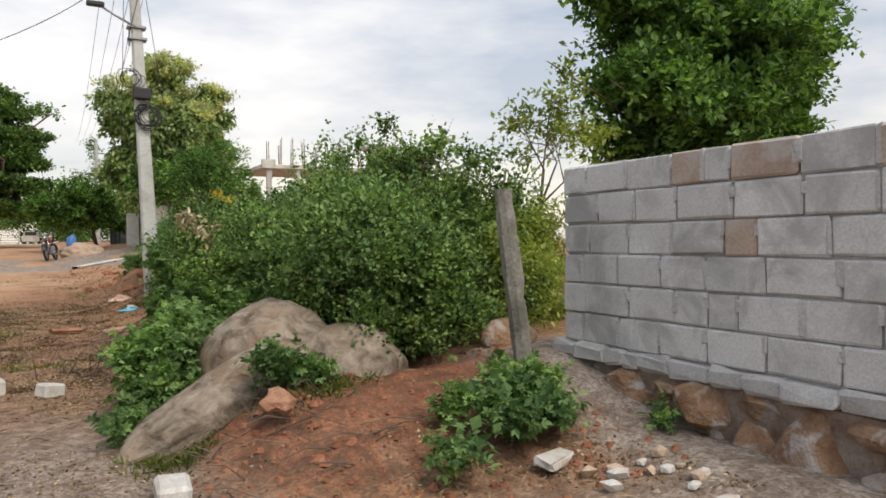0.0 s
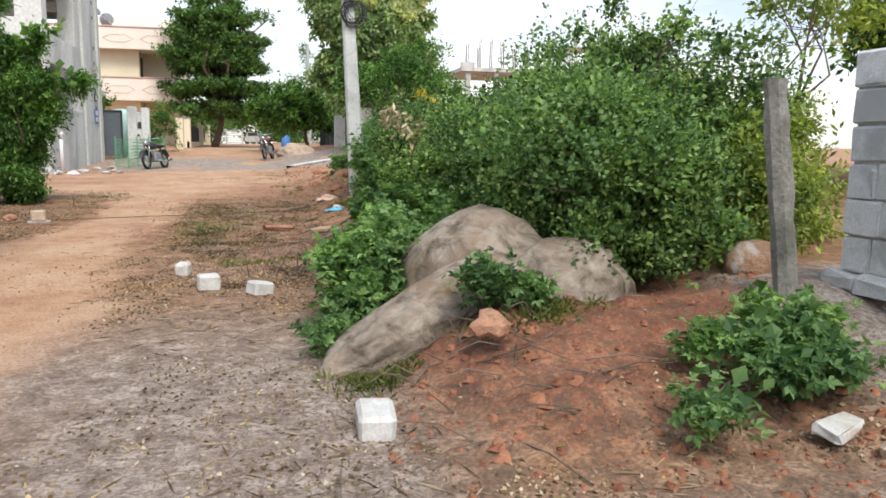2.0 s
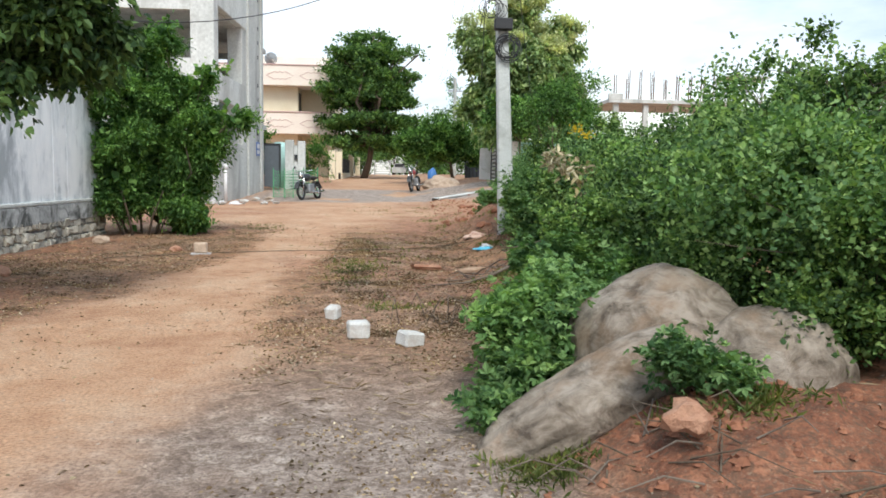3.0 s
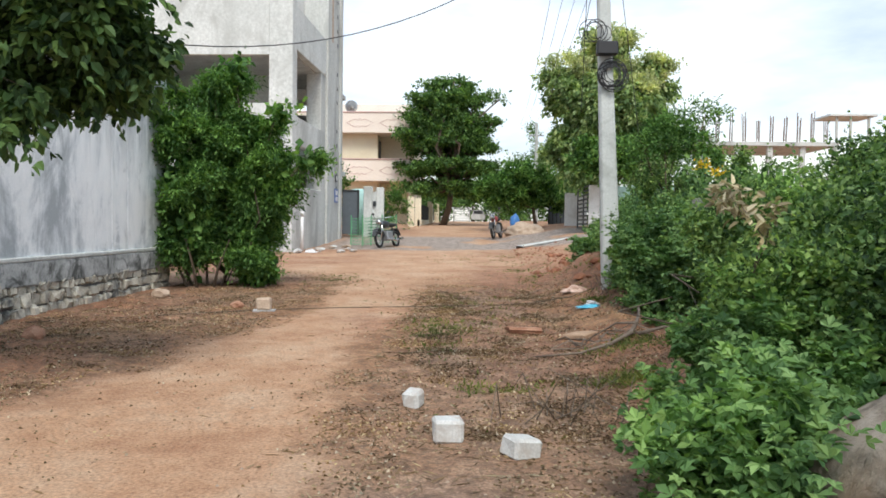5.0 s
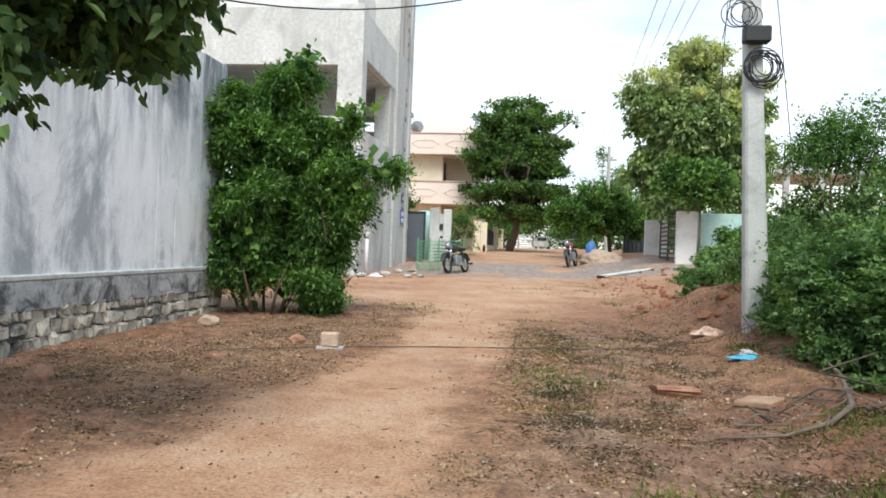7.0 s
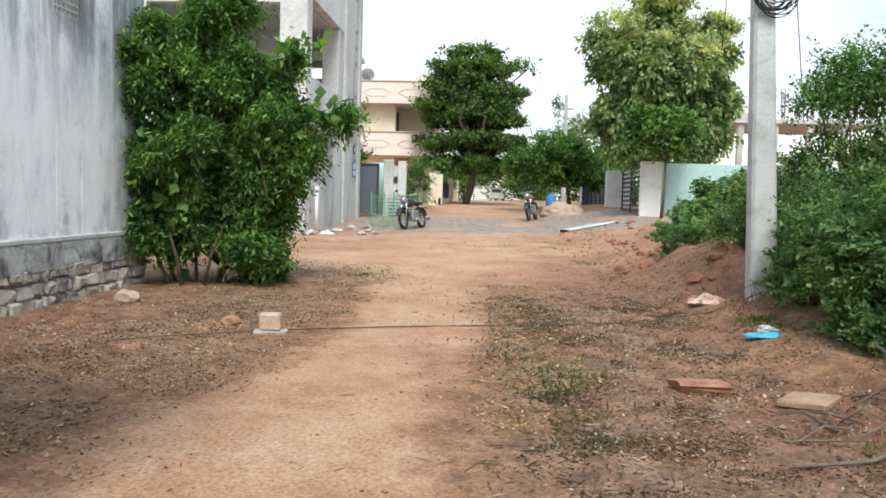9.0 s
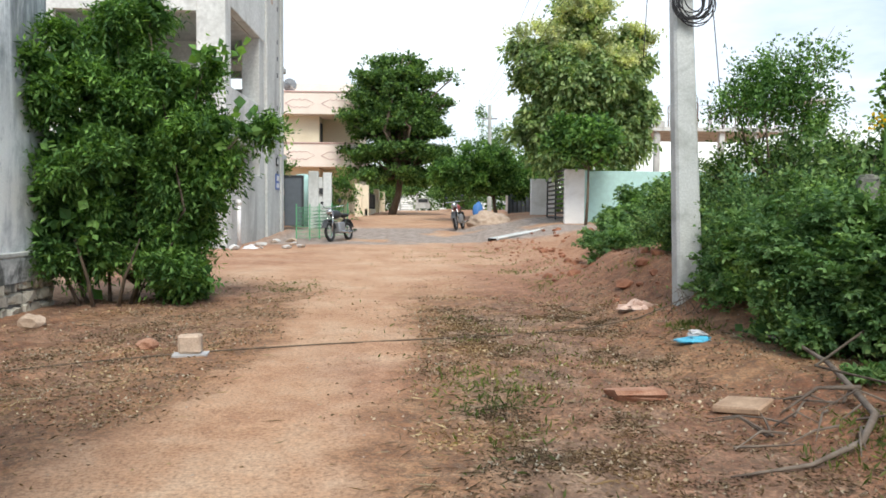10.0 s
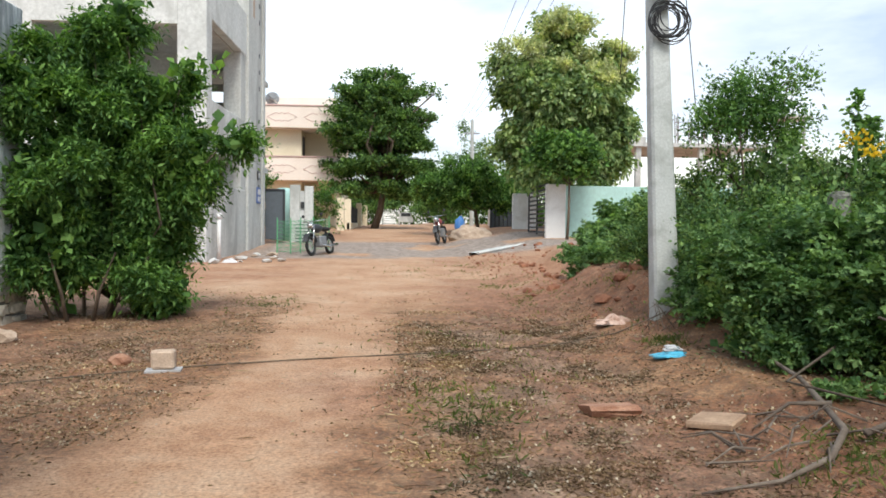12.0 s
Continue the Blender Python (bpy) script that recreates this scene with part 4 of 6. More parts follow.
# ---- plants ----
def hedge():
    lobes = [((2.75, 6.3, 1.0), (0.7, 0.8, 0.75)), ((1.95, 8.1, 0.9), (0.5, 0.65, 0.6)), ((3.05, 5.85, 0.8), (0.5, 0.55, 0.5)), ((2.5, 7.4, 1.0), (0.75, 0.9, 0.75)), ((3.4, 7.2, 1.45), (0.85, 0.9, 0.75)),
             ((3.5, 8.5, 1.5), (0.9, 1.0, 0.8)), ((2.2, 8.6, 0.95), (0.7, 0.9, 0.65)), ((3.9, 6.6, 1.25), (0.6, 0.8, 0.65))]
    plant("hedge_bush", "dense dark green thorny hedge bush with small leaves", "bush", (3.0, 7.0, 0.4), lobes, 10500, 12, 0.07, 0.043, LEAF_HEDGE, 0.022, twigs=9, boughs=95, fill=0.1, width=0.36, loose=0.2, core=1500)
    plant("climbing_vine", "pale green climber with tiny flowers on the hedge", "vine", (3.2, 6.8, 0.5), [((q[0] - 0.06, q[1] - 0.06, q[2] + 0.08), r) for q, r in lobes[:6]], 1100, 11, 0.08, 0.042, LEAF_WEED, 0.012, twigs=2, fill=0.0, shell=1.0, boughs=30)
    tips = [((3.45, 7.5, 2.25), (0.3, 0.25, 0.28)), ((3.62, 6.75, 2.15), (0.25, 0.25, 0.3)), ((3.25, 8.5, 2.35), (0.35, 0.3, 0.22)), ((3.75, 6.4, 1.95), (0.25, 0.25, 0.25))]
    plant("hedge_shoot", "upright leafy shoots above the hedge", "bush", (3.4, 7.4, 1.4), tips, 260, 11, 0.07, 0.045, LEAF_HEDGE, 0.02, fork=0.5, twigs=6)


def far_hedge():
    lobes = []
    for i in range(15):
        y = 9.6 + i * 0.62
        back = 0.75 * float(step(y, 10.5, 11.3) * (1 - step(y, 12.6, 13.4)))
        lobes.append(((2.68 + 0.2 * math.sin(i * 2.1) + 0.4 * float(step(y, 13.8, 14.8)) + back, y, 0.85 + 0.12 * math.sin(i)), (0.62, 0.6, 0.72)))
        lobes.append(((3.6 + back + 0.2 * math.sin(i * 1.3), y + 0.3, 1.45 + 0.15 * math.sin(i * 1.7)), (0.8, 0.65, 0.68)))
    lobes += [((2.75, 15.9, 1.55), (0.4, 0.5, 0.6)), ((3.3, 15.6, 2.0), (0.55, 0.5, 0.5)), ((4.0, 14.9, 2.05), (0.6, 0.7, 0.5)), ((4.2, 13.4, 2.0), (0.6, 0.8, 0.45)), ((4.0, 16.6, 2.2), (0.7, 0.7, 0.5)), ((4.4, 11.6, 1.9), (0.6, 0.8, 0.4))]
    lobes += [((2.3, 8.9, 0.5), (0.55, 0.6, 0.45)), ((2.35, 9.9, 0.55), (0.5, 0.6, 0.5)), ((2.35, 13.6, 0.4), (0.4, 0.45, 0.35)), ((2.95, 14.2, 0.5), (0.35, 0.5, 0.4))]
    plant("hedge_bush", "long tangled green hedge beside the pole", "bush", (3.3, 13.5, 0.3), lobes, 15000, 11, 0.08, 0.048, LEAF_HEDGE, 0.022, twigs=7, boughs=95, fill=0.1, width=0.36, loose=0.2, core=2400)
    plant("climbing_vine", "light green climbing vine draped over the hedge", "vine", (3.3, 12.5, 0.3), [((q[0] - 0.12, q[1], q[2] + 0.12), (r[0], r[1], r[2])) for q, r in lobes[::2]], 2400, 11, 0.09, 0.052, LEAF_WEED, 0.015, twigs=2, fill=0.0, shell=1.0, boughs=38, width=0.32)


def weeds(name, label, lobes, clumps, size, base, leaf=None, per=7):
    plant(name, label, "plant", base, lobes, clumps, per, 0.055, size, leaf or LEAF_WEED, 0.012, BRANCH, "stem", "leaves", 0.15, 4, width=0.4, pieces=3, up=0.3, shell=0.8, face_up=0.8, core=clumps // 12)


hedge()
far_hedge()
weeds("broadleaf_weed", "lush bright green broad-leaved weeds beside the boulder", [((1.3, 6.55, 0.38), (0.48, 0.6, 0.34)), ((1.05, 6.25, 0.2), (0.3, 0.35, 0.22)), ((1.5, 7.3, 0.5), (0.5, 0.6, 0.4)), ((0.95, 6.0, 0.12), (0.18, 0.2, 0.15))], 3000, 0.06, (1.3, 6.5, 0.0))
weeds("broadleaf_weed", "low broad-leaved weed growing on the red mound", [((2.68, 4.4, 0.34), (0.34, 0.24, 0.06)), ((3.0, 4.6, 0.42), (0.26, 0.25, 0.06)), ((2.3, 4.1, 0.22), (0.2, 0.16, 0.04)), ((2.9, 4.2, 0.3), (0.26, 0.2, 0.04)), ((3.2, 4.45, 0.34), (0.18, 0.2, 0.04))], 430, 0.054, (2.7, 4.4, 0.2))
weeds("broadleaf_weed", "small green weed spilling over the boulder", [((1.72, 5.3, 0.52), (0.2, 0.12, 0.09)), ((1.9, 5.28, 0.48), (0.12, 0.1, 0.08))], 210, 0.046, (1.75, 5.35, 0.35))
weeds("broadleaf_weed", "bright green weeds at the foot of the hedge", [((2.2, 13.5, 0.5), (0.35, 0.4, 0.4)), ((2.45, 13.1, 0.7), (0.4, 0.4, 0.5)), ((2.3, 13.8, 1.0), (0.35, 0.45, 0.4)), ((2.85, 12.75, 0.85), (0.4, 0.4, 0.55)), ((2.7, 13.3, 1.25), (0.4, 0.4, 0.35)), ((2.45, 14.9, 0.55), (0.3, 0.4, 0.3)), ((2.75, 15.2, 1.0), (0.35, 0.4, 0.35))], 4200, 0.07, (2.7, 13.4, 0.1))
weeds("broadleaf_weed", "low bright green weed tuft behind the fallen branch", [((2.35, 12.15, 0.16), (0.3, 0.25, 0.14)), ((2.7, 12.3, 0.2), (0.25, 0.25, 0.18))], 360, 0.06, (2.4, 12.2, 0.02))
weeds("broadleaf_weed", "small weed rooted against the wall plinth", [((3.66, 3.95, 0.22), (0.06, 0.08, 0.07))], 26, 0.045, (3.68, 3.95, 0.12))
weeds("broadleaf_weed", "small weed rooted against the wall plinth", [((3.66, 4.75, 0.3), (0.06, 0.09, 0.09))], 34, 0.045, (3.68, 4.75, 0.14))
weeds("broadleaf_weed", "fresh green weed patch behind the pole", [((3.2, 21.5, 0.9), (0.8, 1.2, 0.7)), ((3.9, 22.5, 1.2), (0.9, 1.2, 0.9)), ((2.7, 19.8, 0.7), (0.5, 0.8, 0.4))], 2600, 0.09, (3.3, 21.6, 0.4))
plant("yellow_bush", "lime green willowy bush behind the stone post", "bush", (4.6, 7.4, 0.3),
      [((5.7, 8.6, 0.7), (0.55, 0.6, 0.7)), ((6.3, 9.6, 0.9), (0.8, 0.7, 0.9)), ((4.9, 7.3, 0.6), (0.45, 0.5, 0.6)), ((4.5, 6.6, 0.45), (0.4, 0.4, 0.45)), ((5.3, 8.1, 0.8), (0.6, 0.6, 0.7)), ((4.3, 6.6, 0.8), (0.4, 0.5, 0.6)), ((3.85, 6.1, 0.75), (0.3, 0.35, 0.5)), ((4.45, 7.0, 1.0), (0.5, 0.8, 0.8)), ((4.6, 7.8, 1.5), (0.6, 0.7, 0.7)), ((4.1, 9.0, 1.7), (0.7, 0.8, 0.6)), ((5.3, 8.6, 1.4), (0.8, 1.0, 0.9))], 4000, 12, 0.1, 0.07, LEAF_LIME, 0.02, width=0.22, droop=0.3, twigs=6)
plant("slender_tree", "slender young tree with sparse pale leaves", "tree", (5.3, 7.6, 0.3),
      [((5.35, 7.5, 2.55), (0.45, 0.45, 0.4)), ((4.95, 7.4, 2.7), (0.3, 0.3, 0.2)), ((5.7, 7.7, 2.45), (0.4, 0.4, 0.35)), ((5.5, 7.5, 3.05), (0.3, 0.3, 0.25)), ((6.0, 7.8, 2.7), (0.4, 0.4, 0.35))], 170, 9, 0.1, 0.085, LEAF_LIME, 0.025, width=0.25, droop=0.2, fork=0.6, twigs=5)
plant("neem_tree", "big dark green tree with a dense rounded crown", "tree", (14.8, 13.5, 0.2),
      [((12.3, 13.5, 4.5), (1.5, 1.5, 1.0)), ((14.2, 13.2, 5.9), (2.2, 1.8, 1.5)), ((15.8, 13.5, 5.2), (2.0, 1.8, 1.4)), ((13.4, 13.0, 4.4), (2.2, 1.6, 0.9)), ((13.2, 13.2, 3.5), (1.4, 1.3, 0.7)), ((15.4, 13.3, 3.7), (1.8, 1.4, 0.8)), ((12.8, 13.5, 6.9), (1.6, 1.6, 1.2)), ((17.8, 14, 5.6), (1.8, 1.6, 1.2)), ((18.6, 14, 6.9), (1.4, 1.5, 1.0)), ((16.6, 13.3, 4.6), (1.4, 1.2, 0.7)), ((15, 13.5, 7.4), (2.2, 2, 1.6))],
      6400, 12, 0.2, 0.2, LEAF_BUSH, 0.22, twigs=4, boughs=80, loose=0.27, width=0.3, face_up=0.6, core=300)
plant("leafy_bush", "tall dense green bush at the end of the white wall", "bush", (-4.9, 17.7, 0.1),
      [((-5.0, 17.6, 1.0), (1.0, 0.9, 0.7)), ((-4.85, 17.5, 1.9), (1.1, 0.9, 0.75)), ((-4.6, 17.5, 2.6), (0.9, 0.7, 0.55)), ((-5.1, 17.6, 2.85), (0.9, 0.7, 0.7)), ((-4.85, 17.5, 3.6), (0.5, 0.5, 0.5)), ((-3.8, 17.4, 2.3), (0.55, 0.5, 0.28)),
       ((-5.35, 16.9, 1.9), (0.65, 0.6, 0.8)), ((-5.3, 16.8, 1.1), (0.55, 0.5, 0.55)), ((-5.4, 16.9, 3.0), (0.5, 0.5, 0.6)), ((-4.2, 17.6, 0.75), (0.5, 0.6, 0.6)), ((-4.65, 17.5, 4.15), (0.26, 0.26, 0.28)), ((-4.25, 17.5, 3.05), (0.42, 0.4, 0.3)),
       ((-4.15, 17.5, 1.6), (0.7, 0.6, 0.5)), ((-3.2, 17.3, 2.5), (0.35, 0.3, 0.12)), ((-3.75, 17.3, 3.35), (0.28, 0.25, 0.14)), ((-4.0, 17.4, 0.4), (0.4, 0.5, 0.3)), ((-3.65, 17.4, 1.95), (0.3, 0.3, 0.2))],
      12500, 11, 0.1, 0.105, LEAF_BUSH, 0.04, width=0.16, droop=0.35, twigs=2, fork=0.1, loose=0.2, boughs=70, fill=0.06, face_up=0.6, core=900)
for k in range(7):
    a = 0.9 * k
    sx, sy = -5.0 + 0.3 * math.cos(a), 17.1 + 0.25 * math.sin(a)
    part("stem", Geo().tube([(sx, sy, 0.0), (sx + 0.22 * math.cos(a), sy + 0.1 * math.sin(a), 0.5), (sx + 0.6 * math.cos(a), sy + 0.25 * math.sin(a), 1.0)], [0.03, 0.022, 0.012], 7), BARK, bpy.data.objects["leafy_bush"], smooth=True)
plant("overhanging_tree", "near tree whose leafy branches hang over the lane", "tree", (-5.0, 6.6, 0.0),
      [((-4.2, 9.4, 2.75), (0.75, 0.6, 0.6)), ((-3.3, 9.2, 2.7), (0.65, 0.6, 0.5)), ((-2.75, 9.0, 2.85), (0.45, 0.45, 0.35)), ((-4.6, 9.2, 2.9), (0.6, 0.7, 0.8)), ((-3.4, 8.8, 3.2), (0.9, 0.7, 0.5)), ((-4.4, 8.5, 3.6), (0.9, 0.8, 0.7)), ((-3.05, 9.4, 2.35), (0.4, 0.4, 0.25)), ((-3.55, 8.95, 2.3), (0.45, 0.35, 0.3))],
      3000, 12, 0.1, 0.1, LEAF_OVERHANG, 0.035, width=0.3, droop=0.5, pieces=4, twigs=4, fork_at=(-4.9, 8.2, 3.9))
tiers = []
for z, r, n in ((3.6, 2.9, 7), (5.0, 3.2, 8), (6.6, 3.0, 8), (7.5, 2.8, 7), (8.4, 2.8, 7), (9.6, 2.7, 7), (10.6, 1.9, 5)):
    for k in range(n):
        a = 2 * math.pi * (k + 0.37 * z) / n
        tiers.append(((-2.3 + r * 0.68 * math.cos(a), 55 + r * 0.68 * math.sin(a), z + 0.25 * math.sin(3 * a)), (r * 0.44, r * 0.44, 0.34)))
tiers += [((1.0, 54.5, 9.7), (0.9, 0.6, 0.25)), ((0.6, 54.5, 8.1), (0.9, 0.6, 0.25)), ((-5.2, 53.8, 7.3), (0.8, 0.7, 0.3))]
plant("almond_tree", "dark green tree with leaves in flat tiers", "tree", (-2.75, 55, 1.1), tiers, 7600, 11, 0.2, 0.18, LEAF_DARK, 0.22, twigs=1, up=0.5, fork=0.5, loose=0.32, fill=0.2, boughs=40, face_up=0.8, core=900)
plant("mango_tree", "tall leafy tree with pale blossom at its top", "tree", (5.4, 38.5, 0.8),
      [((5.5, 38, 9.1), (1.1, 1.1, 1.0)), ((4.4, 38, 7.6), (1.4, 1.4, 1.1)), ((6.9, 38, 7.5), (1.4, 1.4, 1.1)), ((5.6, 37.6, 6.4), (2.3, 1.8, 1.3)), ((4.2, 38, 5.2), (1.5, 1.5, 1.2)), ((7.2, 38, 5.2), (1.6, 1.6, 1.3)), ((5.5, 37.5, 4.2), (2.0, 1.6, 1.0))],
      7600, 10, 0.2, 0.27, LEAF_PALE, 0.2, width=0.22, droop=0.8, twigs=3, loose=0.19, boughs=55, core=500)
part("blossom", foliage("blossom", [((5.6, 37.6, 9.4), (1.0, 0.9, 0.6)), ((4.2, 37.4, 8.4), (1.1, 0.9, 0.5)), ((7.2, 37.4, 8.2), (1.1, 0.9, 0.5)), ((6.0, 36.8, 7.4), (1.6, 0.8, 0.4))], 2700, 10, 0.14, 0.11, LEAF_BLOSSOM, up=0.9, shell=1.0, fill=0.0), LEAF_BLOSSOM, bpy.data.objects["mango_tree"], "pale yellow blossom")
plant("young_tree", "thin young tree beside the gate", "tree", (5.15, 34.3, 0.9),
      [((5.0, 34.3, 3.7), (1.0, 0.8, 0.7)), ((6.0, 34.4, 4.0), (0.9, 0.8, 0.6)), ((5.3, 34.2, 4.5), (0.8, 0.7, 0.5)), ((4.3, 34.3, 4.1), (0.6, 0.6, 0.4))], 900, 10, 0.15, 0.16, LEAF_BUSH, 0.05, fork=0.65)
plant("spreading_tree", "low spreading tree shading the red motorcycle", "tree", (3.1, 46, 1.1),
      [((1.4, 45.5, 3.4), (1.3, 1.2, 0.7)), ((2.6, 45.2, 3.9), (1.4, 1.2, 0.7)), ((3.9, 45.5, 3.5), (1.2, 1.2, 0.8)), ((2.4, 45.5, 2.9), (1.5, 1.2, 0.6)), ((0.6, 45.8, 2.9), (0.8, 0.8, 0.5)), ((4.5, 46, 2.8), (0.9, 0.9, 0.6))], 3000, 11, 0.16, 0.14, LEAF_BUSH, 0.1, fork=0.5)
plant("fine_tree", "small airy tree with fine leaves above the hedge", "tree", (3.3, 15.9, 0.5),
      [((3.0, 15.7, 2.75), (0.4, 0.35, 0.3)), ((3.3, 15.7, 3.05), (0.4, 0.35, 0.28)), ((3.65, 15.8, 3.15), (0.35, 0.3, 0.2)), ((2.65, 15.6, 2.65), (0.3, 0.3, 0.2)), ((3.4, 15.7, 2.6), (0.4, 0.35, 0.3))], 900, 11, 0.08, 0.055, LEAF_BUSH, 0.03, fork=0.55, width=0.25, droop=0.2, twigs=8, loose=0.4, boughs=18)
for base, hgt, w, cl, leaf in (((4.6, 75, 1.2), 10.2, 3.2, 900, LEAF_DARK), ((10.5, 60, 1), 8.0, 4.0, 1100, LEAF_DARK), ((-1.2, 100, 1.2), 7.5, 6.0, 1100, LEAF_DARK), ((3.5, 92, 1.2), 6.0, 4.0, 800, LEAF_DARK), ((-6, 84, 1.2), 6.0, 4.0, 900, LEAF_DARK), ((-4.9, 70, 1.0), 4.5, 2.2, 800, LEAF_DARK), ((2.6, 68, 1.2), 4.2, 1.8, 600, LEAF_DARK), ((8, 72, 1.2), 6.5, 4.0, 800, LEAF_DARK), ((7.5, 52, 1.0), 5.5, 2.6, 800, LEAF_BUSH),
                               ((-8.0, 43.5, 0.8), 4.4, 1.6, 500, LEAF_BUSH), ((-4.7, 45, 0.9), 3.3, 1.0, 400, LEAF_BUSH), ((-6.2, 66, 1), 5.5, 2.5, 600, LEAF_DARK), ((22, 40, 0.5), 4.0, 4.5, 900, LEAF_HEDGE), ((12, 26, 0.3), 2.6, 3.5, 1100, LEAF_HEDGE), ((8.5, 20, 0.3), 2.2, 2.6, 1100, LEAF_HEDGE)):
    lb = [((base[0] + w * rng.uniform(-0.55, 0.55), base[1] + w * rng.uniform(-0.3, 0.3), base[2] + (hgt - base[2]) * f), (w * 0.55, w * 0.5, (hgt - base[2]) * 0.24)) for f in (0.15, 0.35, 0.45, 0.6, 0.62, 0.75, 0.82)]
    plant("distant_tree", "distant green tree with a loose rounded crown", "tree", base, lb, cl, 9, 0.12 * w ** 0.7, 0.1 * w**0.6, leaf, 0.03 * w, twigs=1)


# ---- stones and small things ----
def rock(name, c, r, seed, material, label, category="rock", group="", **kw):
    return tagged(part(name, rock_mesh(name, c, r, seed, **kw), material), label, category, group)


rock("boulder", (1.88, 6.2, 0.29), (0.58, 0.58, 0.6), 3.1, BOULDER, "big rounded grey granite boulder half buried in earth", res=5, rough=0.1)
rock("boulder", (2.3, 5.78, 0.32), (0.45, 0.36, 0.4), 8.4, BOULDER, "rounded grey granite boulder leaning on a larger one", res=5, rough=0.12)
rock("boulder", (1.33, 5.65, 0.26), (0.74, 0.26, 0.2), 5.2, BOULDER, "long low granite boulder sloping to the lane", res=5, rough=0.2, turn=0.2, shear=0.48)
rock("red_stone", (1.545, 4.95, 0.39), (0.09, 0.08, 0.085), 1.7, STONE_RED, "orange-red stone set in the mound", res=2, rough=0.75)
rock("field_stone", (3.6, 5.6, 0.55), (0.25, 0.2, 0.16), 2.2, PLINTH_STONE, "rough stone at the foot of the post", res=3)


def stone_post():
    g = Geo()
    b, t = np.array((3.37, 4.97, 0.2)), np.array((3.215, 5.04, 1.69))
    vs, fs = [], []
    n = 14
    for i in range(n + 1):
        c = b + (t - b) * i / n
        for k in range(8):
            a = 2 * math.pi * (k + 0.5) / 8
            q = np.array((math.cos(a) * 0.07, math.sin(a) * 0.065, 0)) * (1 + 0.16 * rng.normal() * 0.6)
            vs.append(c + q)
        if i:
            fs += [(8 * (i - 1) + k, 8 * (i - 1) + (k + 1) % 8, 8 * i + (k + 1) % 8, 8 * i + k) for k in range(8)]
    fs.append(tuple(range(8 * n, 8 * n + 8)))
    g.add(vs, fs)
    solo("stone_post", g, POST_STONE, "leaning rough-hewn granite fence post", "post")


stone_post()


def old_post(x, y, z0, z1):
    g = Geo().box((x - 0.09, y - 0.06, z0), (x + 0.09, y + 0.06, z1), 0.03, jitter=0.02)
    solo("stone_post", g, POST_STONE, "old grey stone fence post sunk in the hedge", "post")


old_post(2.95, 13.55, 0.1, 1.72)


def loose_block(x, y, size, rz, label, material, name="cement_block", tilt=(0, 0), z=None, bevel=0.02):
    m = np.array(Euler((radians(tilt[0]), radians(tilt[1]), radians(rz))).to_matrix())
    h = np.array(size) / 2
    z0 = (G(x, y) if z is None else z) + h[2] - 0.012
    g = Geo().box(np.array((x, y, z0)) - h, np.array((x, y, z0)) + h, bevel, turn=m, jitter=0.006)
    return solo(name, g, material, label, "block", "loose blocks")


PALE = surface("pale_block", (0.5, 0.5, 0.48), (0.64, 0.64, 0.62), 5, 70, 0.95, 0.15, 0.003, stain=(0.45, 0.4, 0.36), stain_scale=5)
loose_block(0.9, 4.6, (0.17, 0.3, 0.12), -6, "pale cement block lying on the grit", PALE)
loose_block(-0.07, 8.22, (0.19, 0.16, 0.15), 8, "whitish cement block half on the lane", PALE)
loose_block(0.38, 7.98, (0.19, 0.17, 0.13), 32, "pale broken cement block by the weeds", PALE, tilt=(0, 8))
loose_block(-0.36, 9.02, (0.13, 0.14, 0.13), -20, "small grey cement block piece", PALE, tilt=(6, 0))
loose_block(-2.93, 13.85, (0.2, 0.12, 0.17), 4, "upright tan brick standing on a flat stone", STONE_TAN, "brick", z=G(-2.93, 13.85) + 0.03)
loose_block(-2.93, 13.84, (0.3, 0.16, 0.03), 10, "flat grey stone under an upright brick", MORTAR, "flat_stone")
rock("field_stone", (-3.4, 14.1, G(-3.4, 14.1) + 0.035), (0.09, 0.07, 0.06), 4.4, STONE_RED, "reddish stone lying beside a brick", res=2, rough=0.4)
rock("field_stone", (-5.1, 15.4, G(-5.1, 15.4) + 0.05), (0.14, 0.11, 0.09), 9.3, STONE_TAN, "tan stone near the whitewashed wall", res=2, rough=0.45)
rock("field_stone", (-4.75, 11.4, G(-4.75, 11.4) + 0.04), (0.12, 0.11, 0.09), 7.7, STONE_RED, "reddish stone in the litter", res=2, rough=0.45)
solo("stone_slab", Geo().box((-0.16, -0.13, -0.022), (0.16, 0.13, 0.022), 0.02, turn=np.array(Euler((0.1, -0.12, -0.8)).to_matrix()), jitter=0.006), SLAB_TAN, "flat tan stone slab lying in red earth", "stone").location = (1.24, 12.05, G(1.24, 12.05) + 0.035)
solo("stone_slab", Geo().box((-0.2, -0.09, -0.03), (0.2, 0.09, 0.03), 0.015, turn=np.array(Euler((0.0, 0.1, 0.3)).to_matrix()), jitter=0.02), STONE_RED, "thin reddish stone slab on the ground", "stone").location = (0.62, 12.4, G(0.62, 12.4) + 0.03)
solo("stone_slab", Geo().box((-0.17, -0.06, -0.03), (0.17, 0.06, 0.03), 0.012, turn=np.array(Euler((0.1, 0.1, 0.5)).to_matrix()), jitter=0.012), PALE, "grey stone sliver under the weeds", "stone").location = (2.88, 4.0, G(2.88, 4.0) + 0.03)
